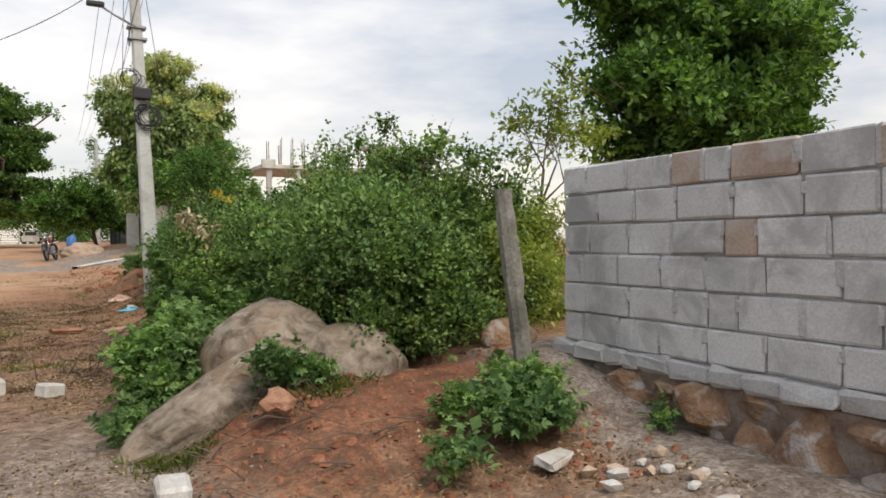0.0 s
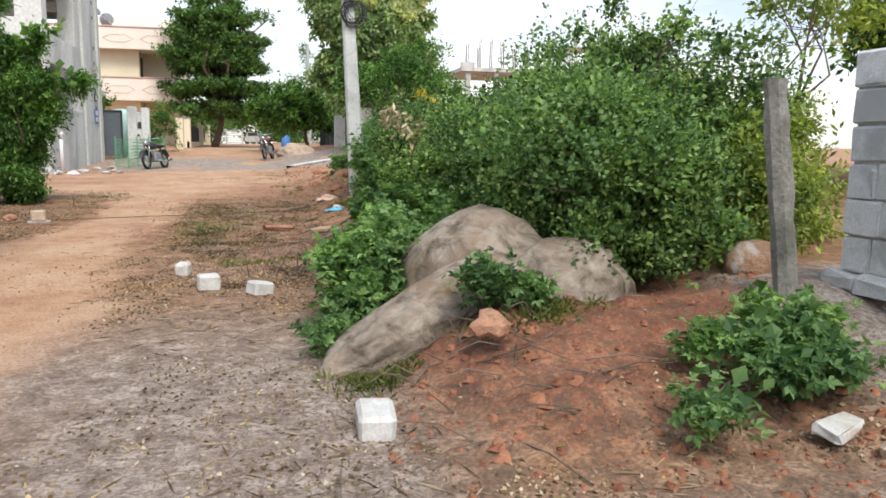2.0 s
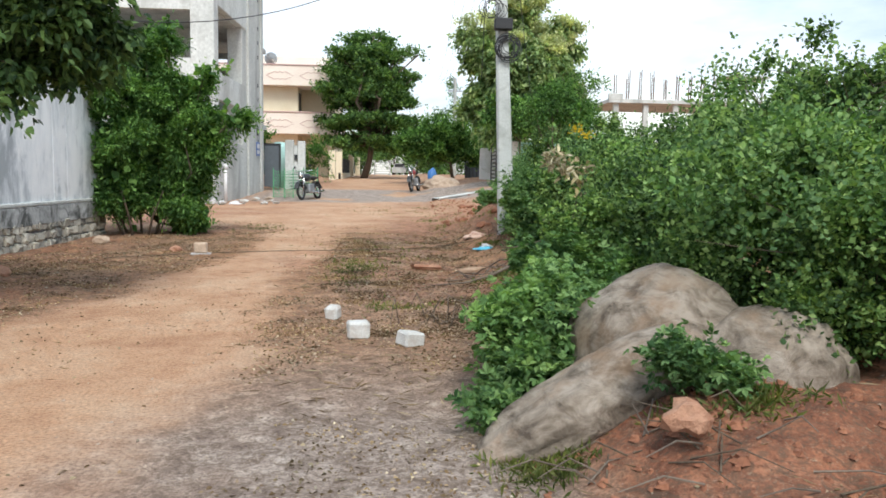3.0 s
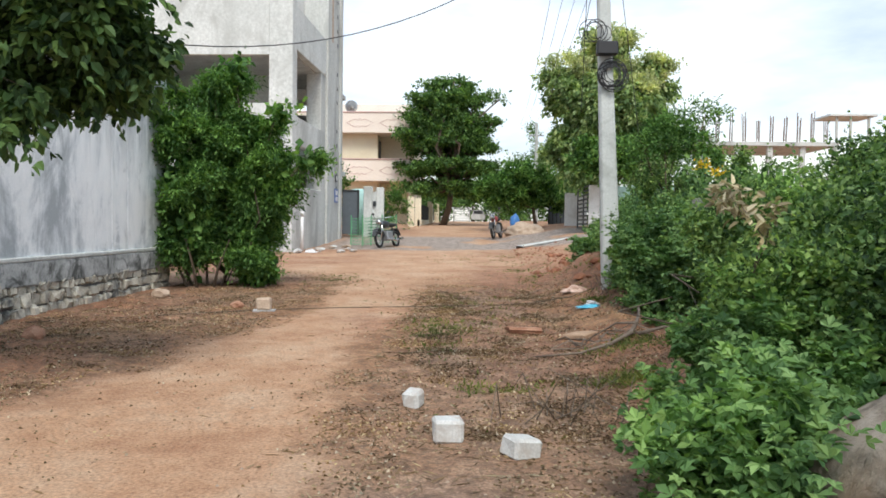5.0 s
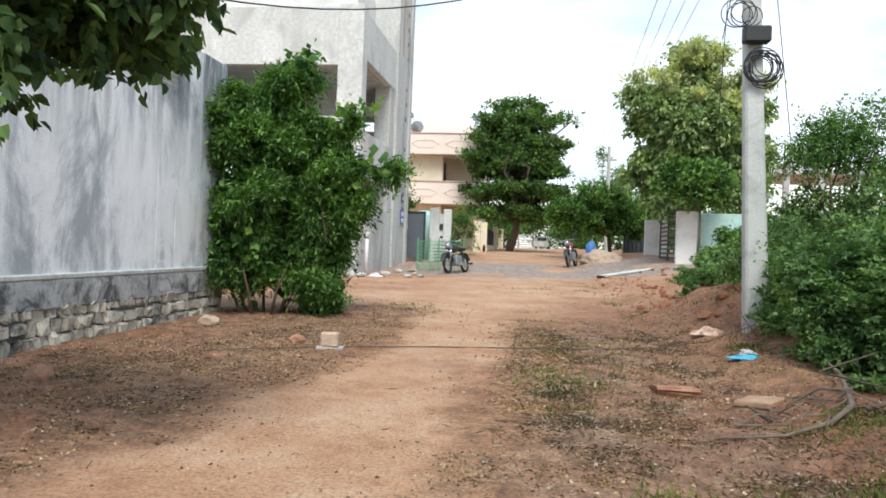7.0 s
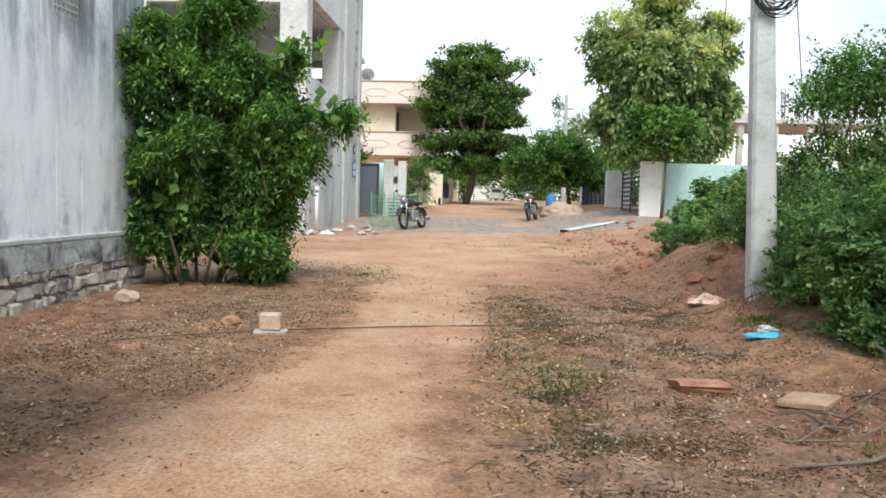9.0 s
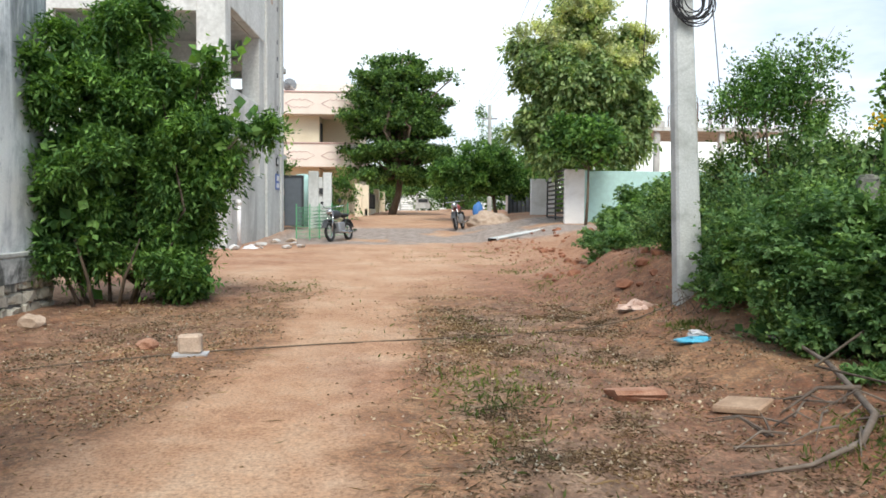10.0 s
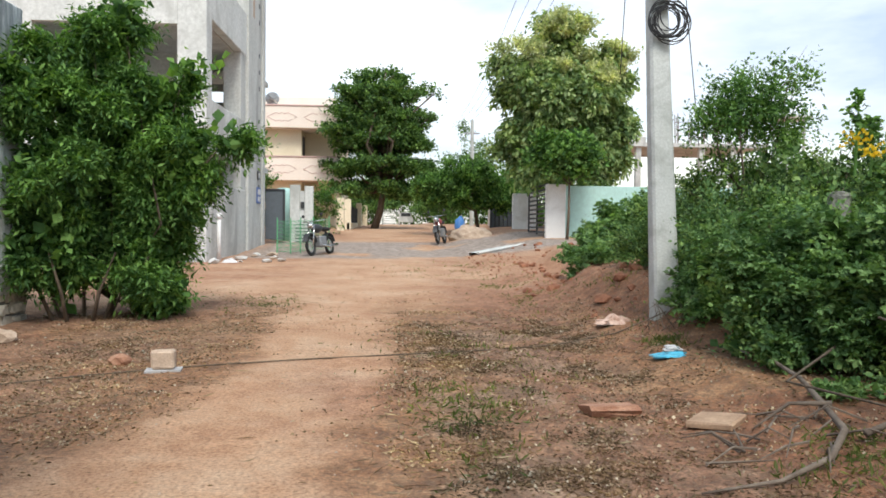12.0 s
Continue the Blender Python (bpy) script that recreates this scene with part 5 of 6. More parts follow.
for k in range(16):
    x, y = 3.35 + rng.normal() * 0.18 - 0.25, 3.4 + rng.normal() * 0.35
    s = rng.uniform(0.018, 0.05)
    rock("rubble_stone", (x, y, G(x, y) + s * 0.5), (s * 1.3, s, s * 0.8), 20 + k, PALE if k % 2 else STONE_TAN, "small piece of pale rubble by the wall", "stone", "rubble by the wall", res=1, rough=0.6)
for k in range(40):
    y = rng.uniform(17, 33)
    x = 1.9 + 0.04 * (y - 15) + rng.normal() * 0.35 + (1.0 if y > 26 else 0)
    s = rng.uniform(0.03, 0.1)
    rock("rubble_stone", (x, y, G(x, y) + s * 0.4), (s * 1.3, s, s * 0.8), 50 + k, CLOD, "reddish rubble on the earth bank", "stone", "rubble on the bank", res=1, rough=0.6)
for k in range(12):
    x, y = -6.0 + rng.uniform(-0.2, 1.6), 29.4 + rng.uniform(-1.5, 3)
    s = rng.uniform(0.06, 0.16)
    rock("rubble_stone", (x, y, G(x, y) + s * 0.4), (s * 1.4, s, s * 0.6), 90 + k, PALE if k % 3 else STONE_TAN, "pale rubble below the unfinished building", "stone", "rubble below the building", res=1, rough=0.6)


def crumpled(name, c, size, material, label, category, seed):
    g = Geo()
    n = 9
    vs = [(c[0] + size[0] * (i / n - 0.5) + 0.03 * rng.normal(), c[1] + size[1] * (j / n - 0.5) + 0.02 * rng.normal(),
           c[2] + size[2] * max(0.05, (1 - (2 * i / n - 1) ** 2) * (1 - (2 * j / n - 1) ** 2)) * rng.uniform(0.35, 1.2)) for j in range(n + 1) for i in range(n + 1)]
    vs += [(x, y, c[2] - 0.01) for x, y, z in vs]
    m = (n + 1) ** 2
    fs = []
    for j in range(n):
        for i in range(n):
            a = j * (n + 1) + i
            q = (a, a + 1, a + n + 2, a + n + 1)
            fs += [q, tuple(k + m for k in q[::-1])]
    return solo(name, g.add(vs, fs), material, label, category)


crumpled("plastic_bag", (1.62, 13.85, G(1.62, 13.85)), (0.36, 0.18, 0.05), BLUE_BAG, "crumpled bright blue plastic bag on the ground", "bag", 1)
crumpled("plastic_scrap", (1.64, 13.95, G(1.64, 13.9) + 0.03), (0.14, 0.08, 0.05), WHITE_PLASTIC, "white plastic scrap in the blue bag", "litter", 3)
crumpled("plastic_sack", (-5.75, 28.6, G(-5.75, 28.6)), (0.4, 0.3, 0.14), WHITE_PLASTIC, "crumpled white plastic sack below the unfinished building", "bag", 4)
crumpled("old_cloth", (1.62, 15.85, G(1.62, 15.85)), (0.34, 0.24, 0.13), CLOTH, "crumpled faded pink cloth on the bank", "cloth", 2)


def fallen_branch():
    b = thing("fallen_branch", "bare weathered fallen branch with forked limbs", "branch")
    gz = lambda x, y, u: (x, y, G(x, y) + u)  # noqa: E731
    part("limb", Geo().tube([gz(2.0, 13.8, 0.05), gz(2.1, 13.1, 0.1), gz(1.95, 12.3, 0.12), gz(1.8, 11.75, 0.08), gz(1.66, 11.3, 0.05), gz(1.42, 11.02, 0.04), gz(1.1, 10.92, 0.03), gz(0.65, 10.84, 0.02)], [0.007, 0.012, 0.017, 0.021, 0.022, 0.018, 0.012, 0.005], 9), BRANCH, b, smooth=True)
    part("limb", Geo().tube([gz(1.72, 11.2, 0.07), gz(2.0, 11.3, 0.1), gz(2.4, 11.45, 0.12)], [0.02, 0.015, 0.008], 7), BRANCH, b, smooth=True)
    part("limb", Geo().tube([gz(1.82, 11.7, 0.1), gz(1.6, 11.8, 0.12), gz(1.35, 11.75, 0.05)], [0.018, 0.012, 0.005], 6), BRANCH, b, smooth=True)
    for k in range(18):
        x, y = 1.5 + rng.normal() * 0.3, 11.35 + rng.normal() * 0.3
        a = rng.uniform(0, 6.3)
        n = rng.uniform(0.2, 0.5)
        part("twig", Geo().tube([gz(x, y, 0.02), gz(x + n / 2 * math.cos(a), y + n / 2 * math.sin(a), rng.uniform(0.03, 0.12)), gz(x + n * math.cos(a), y + n * math.sin(a), 0.03)], [0.009, 0.007, 0.003], 5), BRANCH, b)


fallen_branch()


def twig_pile(cx, cy, n, label, spread=0.3, high=0.3):
    b = thing("twig_pile", label, "twigs")
    for k in range(n):
        x, y = cx + rng.normal() * spread, cy + rng.normal() * spread * 0.6
        a, ln = rng.uniform(0, 6.3), rng.uniform(0.2, 0.55)
        part("twig", Geo().tube([(x, y, G(x, y) + 0.01), (x + ln / 2 * math.cos(a), y + ln / 2 * math.sin(a), G(x, y) + rng.uniform(0.05, high)), (x + ln * math.cos(a), y + ln * math.sin(a), G(x, y) + rng.uniform(0.02, high))], [0.005, 0.004, 0.002], 5), BRANCH if k % 2 else BARK, b)


twig_pile(0.75, 8.9, 22, "dry grey twigs heaped by the weeds")
twig_pile(1.75, 4.3, 14, "dry roots and twigs on the red mound", 0.38, 0.05)
twig_pile(1.5, 5.0, 24, "dry stalks beside the red stone", 0.25, 0.12)
twig_pile(2.0, 15.0, 16, "dry roots sticking out of the bank", 0.25, 0.3)

root = [(2.1, 15.4, G(2.1, 15.4) + 0.12)]
for x, y in ((1.5, 15.3), (0.8, 15.1), (0.0, 14.9), (-0.9, 14.6), (-1.8, 14.3), (-2.7, 14.0), (-3.6, 13.6), (-4.6, 13.0), (-5.4, 12.3)):
    root.append((x, y, G(x, y) + 0.012))
solo("fallen_rope", Geo().tube(root, 0.007, 6), BARK, "dark brown rope lying across the lane", "rope", smooth=True)


# ---- vehicles and far things ----
def motorcycle(at, heading, paint, label, cover=None):
    b = thing("motorcycle", label, "motorcycle", at=at)
    b.rotation_euler, b.scale = (0, radians(-8), radians(heading)), (1.12, 1.12, 1.12)
    for y, r in ((-0.65, 0.3), (0.65, 0.3)):
        w = part("wheel", Geo().ring((0, y, r), r - 0.05, 0.05, "x", 24, 8), RUBBER, b, smooth=True)
        s = Geo().ring((0, y, r), r - 0.11, 0.015, "x", 20, 5)
        for k in range(10):
            a = math.pi * k / 5
            s.tube([(0, y, r), (0, y + (r - 0.1) * math.cos(a), r + (r - 0.1) * math.sin(a))], 0.006, 4)
        part("rim", s, STEEL, w)
    for x in (-0.09, 0.09):
        part("fork", Geo().tube([(x, -0.66, 0.3), (x, -0.5, 0.7), (x * 0.8, -0.4, 0.98)], 0.022, 7), CHROME, b, smooth=True)
    for y in (-0.65, 0.62):
        a = np.linspace(0.3, 2.8, 9)
        g = Geo()
        for x in (-0.06, -0.02, 0.02, 0.06):
            g.tube([(x, y + 0.37 * math.cos(t), 0.3 + 0.37 * math.sin(t)) for t in a], 0.02, 5)
        part("mudguard", g, IRON, b)
    part("tank", rock_mesh("tank", (0, -0.1, 0.82), (0.14, 0.3, 0.14), 1.0, res=3, rough=0.05), paint, b)
    part("seat", rock_mesh("seat", (0, 0.42, 0.8), (0.13, 0.4, 0.07), 2.0, res=3, rough=0.08), RUBBER, b)
    part("engine", Geo().box((-0.16, -0.25, 0.25), (0.16, 0.2, 0.58), 0.04), STEEL, b)
    part("frame", Geo().tube([(0, -0.4, 0.95), (0, -0.3, 0.4), (0, 0.1, 0.25), (0, 0.65, 0.32), (0, 0.5, 0.72), (0, -0.35, 0.85)], 0.025, 6), IRON, b)
    part("handlebar", Geo().tube([(-0.36, -0.22, 1.05), (-0.2, -0.36, 1.03), (0.2, -0.36, 1.03), (0.36, -0.22, 1.05)], 0.015, 6), CHROME, b)
    part("headlight", rock_mesh("headlight", (0, -0.52, 0.9), (0.1, 0.09, 0.1), 3.0, res=3, rough=0.0), CHROME, b)
    part("exhaust", Geo().tube([(0.16, -0.1, 0.3), (0.18, 0.3, 0.24), (0.19, 0.85, 0.3)], [0.025, 0.04, 0.045], 8), CHROME, b, smooth=True)
    for x in (-0.3, 0.3):
        part("mirror", rock_mesh("mirror", (x, -0.3, 1.22), (0.055, 0.02, 0.045), 4.0, res=2, rough=0.0), IRON, b)
        part("mirror_stem", Geo().tube([(x * 0.8, -0.3, 1.05), (x, -0.3, 1.2)], 0.008, 5), IRON, b)
    return b


motorcycle((-3.65, 32.9, G(-3.65, 32.9)), -19, IRON, "black and chrome motorcycle parked at the lane edge")
motorcycle((0.75, 38.2, G(0.75, 38.2)), -14, RED_PAINT, "red motorcycle parked beside the low tree")
t = thing("tarpaulin_stack", "blue tarpaulin bundle behind the red motorcycle", "tarpaulin")
part("bundle", rock_mesh("bundle", (1.6, 39.6, G(1.6, 39.6) + 0.55), (0.22, 0.25, 0.42), 11, res=3, rough=0.25), BLUE_TARP, t)
rock("soil_mound", (2.1, 39.5, G(2.1, 39.5)), (0.9, 0.7, 0.5), 12, STONE_TAN, "mound of earth and rubble by the low tree", "mound", res=4, rough=0.3)


def car():
    c = thing("car", "small pale grey car parked far down the lane", "car", at=(-0.6, 92, float(ground_base(-0.6, 92))))
    body = Geo()
    prof = [(-0.8, 0.25), (-0.85, 0.7), (-0.7, 0.85), (-0.55, 1.35), (0.55, 1.35), (0.7, 0.85), (0.85, 0.7), (0.8, 0.25)]
    vs = [(x, y, z) for y in (-1.7, 1.7) for x, z in prof]
    n = len(prof)
    body.add(vs, [tuple(range(n)), tuple(range(n, 2 * n))[::-1]] + [(k, (k + 1) % n, n + (k + 1) % n, n + k) for k in range(n)])
    part("body", body, RENDER_GREY, c)
    part("windscreen", Geo().box((-0.52, -1.73, 0.9), (0.52, -1.69, 1.28), 0.02), IRON, c)
    for x in (-0.75, 0.75):
        for y in (-1.1, 1.1):
            part("wheel", Geo().ring((x, y, 0.28), 0.2, 0.09, "x", 16, 6), RUBBER, c)


car()


def left_compound():
    g = thing("gate", "dark grey sheet-metal gate beside the tower", "gate")
    part("sheet", Geo().box((-6.38, 37.4, 0.75), (-5.65, 37.46, 2.75), 0.01), GATE_GREY, g)
    part("gate_frame", Geo().box((-6.4, 37.36, 2.7), (-5.6, 37.48, 2.78), 0.01).box((-5.68, 37.36, 0.7), (-5.6, 37.48, 2.75), 0.01), IRON, g)
    w = thing("wall_front", "grey cement gate pillars with a low grille", "wall", kind="structure")
    part("pillar", Geo().box((-5.55, 38.3, 0.4), (-5.15, 38.6, 3.0), 0.02), RENDER_GREY, w)
    part("pillar", Geo().box((-5.15, 38.35, 0.4), (-4.95, 38.6, 2.75), 0.02), RENDER_GREY, w)
    part("pillar", Geo().box((-4.95, 38.3, 0.4), (-4.6, 38.6, 2.95), 0.02), RENDER_GREY, w)
    part("letter_box", Geo().box((-5.1, 38.27, 2.05), (-4.95, 38.35, 2.3), 0.01), IRON, w)
    part("panel", Geo().box((-5.2, 38.45, 1.3), (-4.7, 38.55, 2.5), 0.01), WHITE_WALL, w)
    for i in range(6):
        part("grille_bar", Geo().tube([(-5.3, 38.15, 0.65 + i * 0.14), (-4.3, 38.15, 0.65 + i * 0.14)], 0.02, 6), IRON, w)
    f = thing("net_fence", "sagging green net fence on thin posts", "fence")
    pts = [(-5.2, 33.2), (-4.75, 33.3), (-4.45, 33.6), (-4.1, 34.3), (-3.6, 35.0)]
    for x, y in pts:
        part("post", Geo().tube([(x, y, G(x, y)), (x, y, G(x, y) + 1.25)], 0.022, 6), GREEN_NET, f)
    for (xa, ya), (xb, yb) in zip(pts[:-1], pts[1:]):
        n = Geo()
        for i in range(9):
            z = 0.1 + i * 0.13
            n.tube([(xa, ya, G(xa, ya) + z), ((xa + xb) / 2, (ya + yb) / 2, G(xa, ya) + z - 0.03), (xb, yb, G(xb, yb) + z)], 0.006, 4)
        for i in range(9):
            q = i / 9
            x, y = xa + (xb - xa) * q, ya + (yb - ya) * q
            n.tube([(x, y, G(x, y) + 0.05), (x, y, G(x, y) + 1.15)], 0.005, 4)
        part("net", n, GREEN_NET, f)
    # Turquoise tarp awning, of which only a sliver shows, built as an upright drum.
    tank = thing("turquoise_awning", "sliver of turquoise tarp awning behind the pillars, shaped as a drum", "drum")
    part("drum", Geo().tube([(-6.0, 39.6, 0.6), (-6.0, 39.6, 2.65), (-6.0, 39.6, 2.85), (-6.0, 39.6, 2.92)], [0.5, 0.5, 0.4, 0.2], 20), TURQUOISE, tank, smooth=True)
    w2 = thing("wall_far", "cream gate pillars with iron railings under the tree", "wall", kind="structure")
    for x, y in ((-4.45, 50), (-4.2, 52), (-4.0, 60), (-3.9, 66)):
        part("pillar", Geo().box((x - 0.2, y, 0.8), (x + 0.2, y + 0.35, 2.9), 0.02), CREAM, w2)
    for i in range(24):
        part("railing_bar", Geo().tube([(-4.1, 52.5 + i * 0.55, 1.0), (-4.1, 52.5 + i * 0.55, 2.5)], 0.03, 5), IRON, w2)
    part("low_wall", Geo().box((-4.25, 52, 0.8), (-4.05, 66, 1.5), 0.02), CREAM, w2)
    s = thing("far_gate", "pale slatted gate seen under the tree", "gate")
    for i in range(6):
        part("slat", Geo().box((-2.6, 70, 1.5 + i * 0.2), (-1.2, 70.05, 1.56 + i * 0.2), 0.01), CONCRETE, s)
    for x in (-2.6, -1.2):
        part("post", Geo().box((x - 0.05, 69.95, 1.2), (x + 0.05, 70.1, 2.7), 0.01), CONCRETE, s)


left_compound()


def rebar_building(x0, x1, y, z, label):
    b = thing("building_frame", label, "building")
    part("roof_slab", Geo().box((x0, y, z), (x1, y + 10, z + 0.4), 0.03), CONCRETE, b)
    part("roof_parapet", Geo().box((x0, y - 0.02, z + 0.3), (x0 + 1.4, y + 0.3, z + 0.9), 0.02), CONCRETE, b)
    for k in range(int((x1 - x0) / 3) + 1):
        part("column", Geo().box((x0 + 0.6 + 3 * k, y + 0.3, 0), (x0 + 1.1 + 3 * k, y + 0.8, z), 0.02), CONCRETE, b)
    for k in range(int((x1 - x0) / 1.25)):
        xa = x0 + 0.7 + 1.25 * k
        for dx, dy in ((0, 0), (0.22, 0), (0, 0.22), (0.22, 0.22)):
            part("rebar", Geo().tube([(xa + dx, y + 0.6 + dy, z + 0.4), (xa + dx + 0.05 * rng.normal(), y + 0.6 + dy, z + 2.4 + rng.uniform(0, 1.0))], 0.035, 5), RUST, b)


rebar_building(20.0, 33.0, 75, 8.9, "unfinished concrete frame with rebar starter bars")
k = thing("canopy", "flat grey concrete canopy on thin posts", "canopy")
part("roof", Geo().box((25.4, 60, 9.55), (28.8, 63, 9.72), 0.02), RENDER_GREY, k)
for x in (26.0, 27.0, 28.3):
    part("post", Geo().tube([(x, 60.3, 0.5), (x, 60.3, 9.6)], 0.1, 6), CONCRETE, k)
fp = thing("utility_pole", "distant slim concrete utility pole", "pole")
part("shaft", Geo().tube([(4.0, 60, 1), (3.95, 60, 8.9)], [0.17, 0.11], 8), POLE, fp)
part("cross_arm", Geo().box((3.4, 59.95, 7.9), (4.5, 60.05, 8.0), 0.01), STEEL, fp)


# ---- flower spikes ----
def flower_spike(x, y, z0, z1):
    f = thing("yellow_flower", "yellow flower spike rising above the hedge", "flower")
    part("stem", Geo().tube([(x, y, z0), (x + 0.02, y, z1)], [0.012, 0.005], 6), LEAF_BUSH, f)
    n = 160
    t = rng.random(n)
    c = np.stack([x + rng.normal(size=n) * 0.05 * (1.2 - t), y + rng.normal(size=n) * 0.05 * (1.2 - t), z0 + (z1 - z0) * (0.35 + 0.65 * t)], -1)
    part("leaves", leaf_mesh("leaves", c[t > 0.35], rng.normal(size=((t > 0.35).sum(), 3)) + (0, 0, 0.5), 0.06, 0.35, material=LEAF_BUSH), LEAF_BUSH, f)
    tagged(part("petals", leaf_mesh("petals", c[t < 0.28], rng.normal(size=((t < 0.28).sum(), 3)), 0.04, 0.5, material=PETAL), PETAL, f), kind="stuff")


flower_spike(2.92, 13.3, 1.85, 2.55)
flower_spike(3.12, 13.4, 1.85, 2.35)


# ---- litter and grass on the earth ----
GRIT = leaf_material("pale_grit", (0.22, 0.14, 0.09), (0.38, 0.29, 0.21), (0.55, 0.47, 0.38), 0.05, 0.9)
def scatter(name, label, category, n, place, size, material, flat=0.15, width=0.35):
    x, y = place(n)
    z = ground_height(x, y) + 0.003
    d = rng.normal(size=(len(x), 3)) * (1, 1, flat)
    d[:, 2] = np.abs(d[:, 2])
    me = leaf_mesh(name, np.stack([x, y, z], -1), d, size * rng.uniform(0.4, 1.5, len(x)), width, 0.3, 2, material)
    tagged(new(name, me), label, category, kind="stuff")


def litter_place(n):
    x, y = rng.uniform(-5.6, 3.4, n), 3 + 18 * rng.random(n) ** 1.4
    z = zones(x, y)
    w = (1 - 0.93 * z[:, 0]) * (1 - 0.5 * z[:, 1]) * (1 - 0.7 * z[:, 2]) * step(fbm(x, y, 1.4, 77), 0.42, 0.62)
    k = rng.random(n) < w
    return x[k], y[k]


scatter("leaf_litter", "dry brown leaf litter and twigs on the earth", "litter", 150000, litter_place, 0.023, LEAF_DRY, 0.05)


def debris_place(n):
    left = rng.random(n) < 0.3
    x = np.where(left, rng.uniform(-5.4, -2.3, n), rng.uniform(-0.9, 1.9, n))
    y = np.where(left, rng.uniform(8.5, 17.5, n), rng.uniform(8.2, 17.0, n))
    z = zones(x, y)
    k = rng.random(n) < (1 - 0.95 * z[:, 0]) * (0.1 + 0.9 * step(fbm(x, y, 2.6, 91), 0.42, 0.66)) * (0.15 + 0.85 * litter_zone(x, y))
    return x[k], y[k]


scatter("leaf_litter", "dark rotting leaf debris in clumps on the verge", "litter", 300000, debris_place, 0.03, DEBRIS, 0.22, 0.13)


def twig_place(n):
    x, y = rng.uniform(-5.4, 3.0, n), 3.4 + 17 * rng.random(n) ** 1.3
    z = zones(x, y)
    k = rng.random(n) < (1 - 0.95 * z[:, 0]) * (1 - 0.75 * z[:, 1]) * step(fbm(x, y, 0.9, 57), 0.45, 0.62)
    return x[k], y[k]


scatter("twig_litter", "thin dry twigs and stalks scattered on the earth", "litter", 16000, twig_place, 0.11, LEAF_DRY, 0.06, 0.035)

scatter("grit", "small pale chips and dry flakes on the earth", "litter", 60000, litter_place, 0.017, GRIT, 0.1, 0.6)
scatter("grit", "pale flakes among the dark debris", "litter", 26000, debris_place, 0.022, GRIT, 0.1, 0.6)

DRY_PALE = leaf_material("pale_dry_leaves", (0.25, 0.2, 0.13), (0.42, 0.36, 0.26), (0.6, 0.54, 0.42), 0.2, 0.8)
plant("dry_branch", "withered branch with pale curled leaves in the hedge", "branch", (1.75, 8.1, 0.9), [((1.62, 8.0, 1.5), (0.16, 0.14, 0.12)), ((1.78, 7.95, 1.42), (0.14, 0.12, 0.06))], 22, 7, 0.05, 0.075, DRY_PALE, 0.012, BRANCH, "stem", "dry_leaves", width=0.22, droop=0.4, pieces=4)


def grass_place(n):
    cs = np.array([(0.3, 26, 1.6, 2.5), (1.1, 22, 0.6, 1.5), (-0.2, 14.5, 0.8, 1.5), (1.0, 9.2, 0.35, 0.8), (-3.0, 18.6, 0.8, 1.2), (1.4, 4.0, 0.15, 0.15), (1.9, 5.2, 0.4, 0.12), (1.0, 5.3, 0.2, 0.2), (2.1, 17.5, 0.4, 1.5), (1.6, 11.1, 0.4, 0.4), (1.3, 19.5, 0.4, 1.5), (0.6, 27, 1.6, 2.5), (-0.3, 12.4, 0.4, 1.0), (1.3, 9.6, 0.3, 0.3), (1.75, 14.6, 0.2, 0.5), (0.2, 9.2, 0.3, 0.5)])
    p = cs[rng.integers(0, len(cs), n)]
    x, y = p[:, 0] + rng.normal(size=n) * p[:, 2] * 0.6, p[:, 1] + rng.normal(size=n) * p[:, 3] * 0.6
    k = step(fbm(x, y, 2.2, 41), 0.45, 0.6) > rng.random(n)
    return x[k], y[k]


scatter("grass", "thin patches of short yellow-green grass", "grass", 15000, grass_place, 0.055, LEAF_GRASS, 1.2, 0.1)


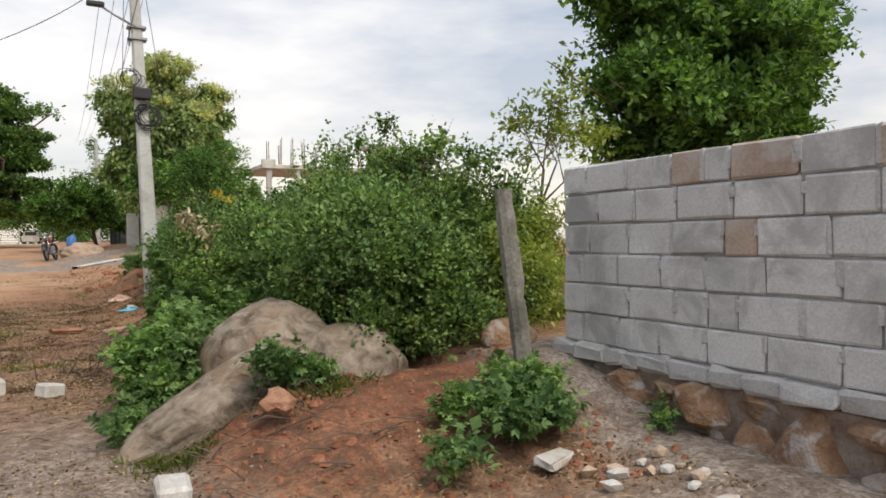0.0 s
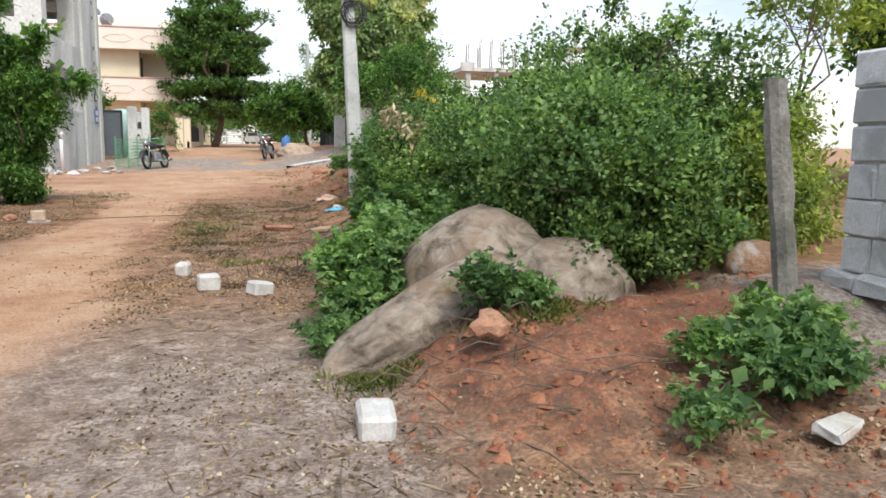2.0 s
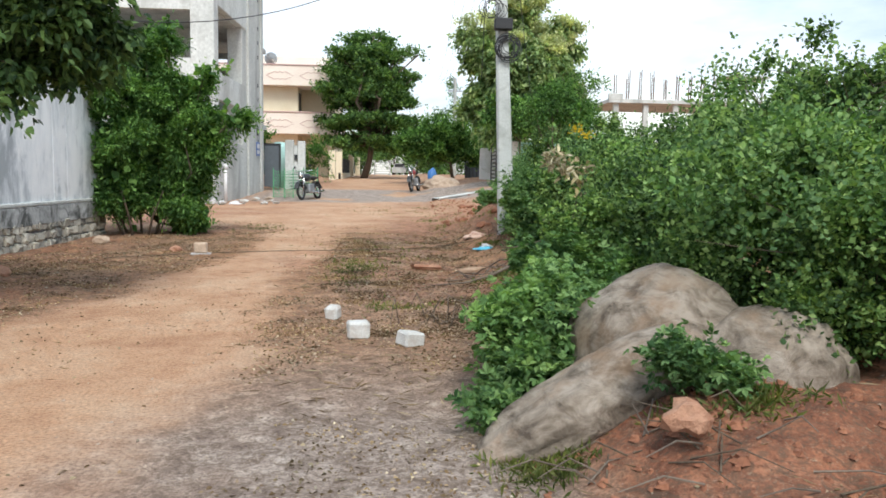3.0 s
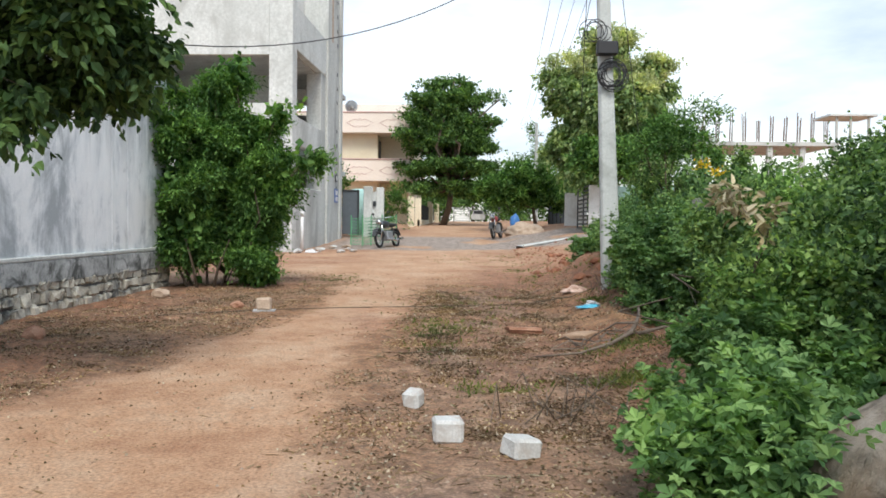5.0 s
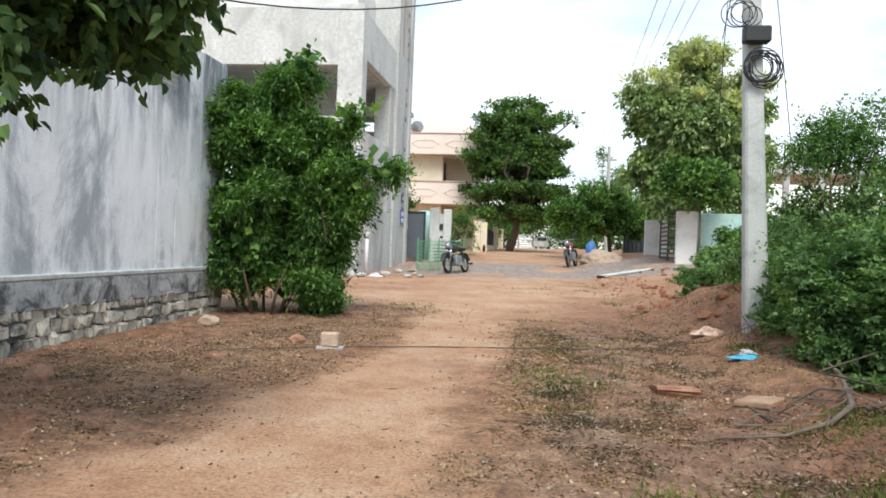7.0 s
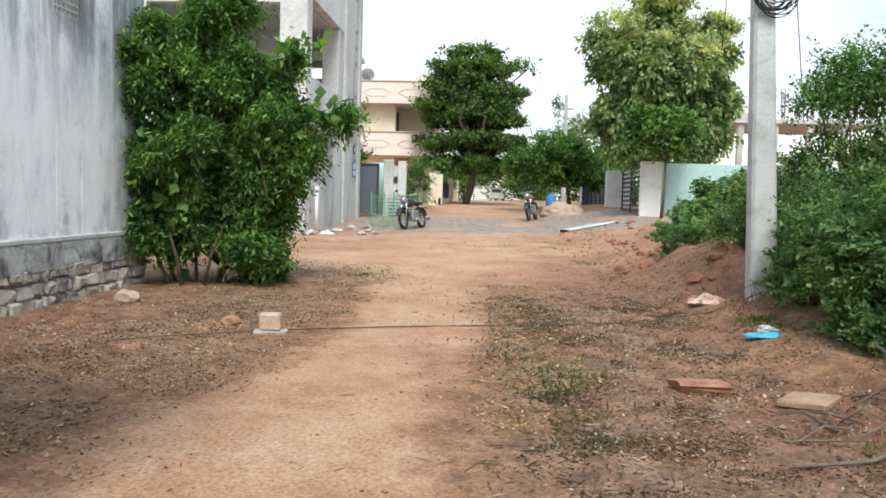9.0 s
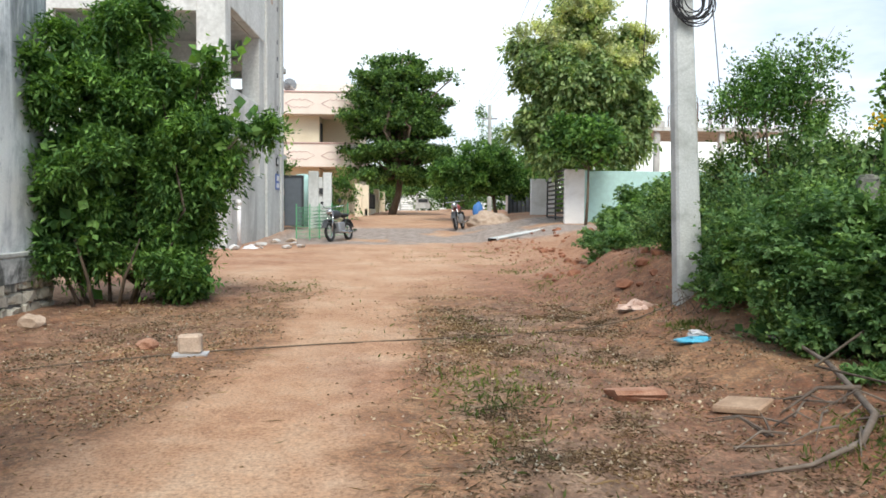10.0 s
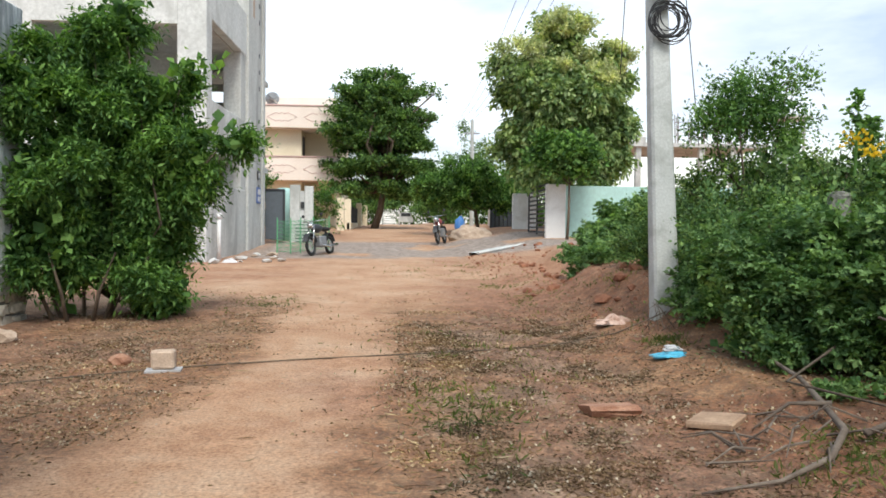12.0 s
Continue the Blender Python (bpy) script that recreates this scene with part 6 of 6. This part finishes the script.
def pebble_field():
    n = 900
    x, y = rng.uniform(-5.5, 3.6, n), 3 + 17 * rng.random(n) ** 1.5
    g = Geo()
    for a, b in zip(x, y):
        s = abs(rng.normal()) * 0.007 + 0.004
        z = G(a, b)
        q = [(a + s * math.cos(t) * rng.uniform(0.7, 1.3), b + s * math.sin(t) * rng.uniform(0.7, 1.3), z - 0.002) for t in (0, 1.26, 2.5, 3.8, 5.0)]
        g.v += q + [(a + 0.3 * s, b, z + s * rng.uniform(0.4, 0.7))]
        k = len(g.v) - 6
        g.f += [(k + i, k + (i + 1) % 5, k + 5) for i in range(5)]
    me = bpy.data.meshes.new("pebbles")
    me.from_pydata(g.v, [], g.f)
    me.materials.append(STONE_TAN)
    tagged(new("pebbles", me), "small tan pebbles scattered over the lane", "pebbles", kind="stuff")


pebble_field()



def clods():
    """Lumps of red earth on the mound and the bank."""
    g = Geo()
    n = 0
    while n < 900:
        if n % 3:
            a, b = rng.uniform(0.9, 3.5), rng.uniform(3.5, 5.6)
        else:
            a, b = rng.uniform(1.2, 2.6), rng.uniform(14, 32)
        n += 1
        s = (abs(rng.normal()) * 0.013 + 0.005) * (1 + 0.04 * max(0, b - 8))
        z = G(a, b)
        q = [(a + s * math.cos(t) * rng.uniform(0.7, 1.4), b + s * math.sin(t) * rng.uniform(0.7, 1.4), z - 0.004) for t in (0, 1.05, 2.1, 3.1, 4.2, 5.2)]
        h = [(a + 0.6 * s * math.cos(t) * rng.uniform(0.6, 1.3), b + 0.6 * s * math.sin(t) * rng.uniform(0.6, 1.3), z + s * rng.uniform(0.4, 0.9)) for t in (0.5, 1.55, 2.6, 3.6, 4.7, 5.7)]
        k = len(g.v)
        g.v += q + h
        g.f += [(k + i, k + (i + 1) % 6, k + 6 + (i + 1) % 6, k + 6 + i) for i in range(6)] + [tuple(range(k + 6, k + 12))]
    me = bpy.data.meshes.new("earth_clods")
    me.from_pydata(g.v, [], g.f)
    me.materials.append(CLOD)
    tagged(new("earth_clods", me), "loose clods of red earth on the mound and bank", "earth", kind="stuff")


clods()

# ---- the pieces of the walls ----
for wall, pieces in ((EAST_WALL, EAST_PIECES), (WEST_WALL, WEST_PIECES)):
    for piece_name, piece_geo, piece_mat in pieces:
        part(piece_name, piece_geo, piece_mat, wall)
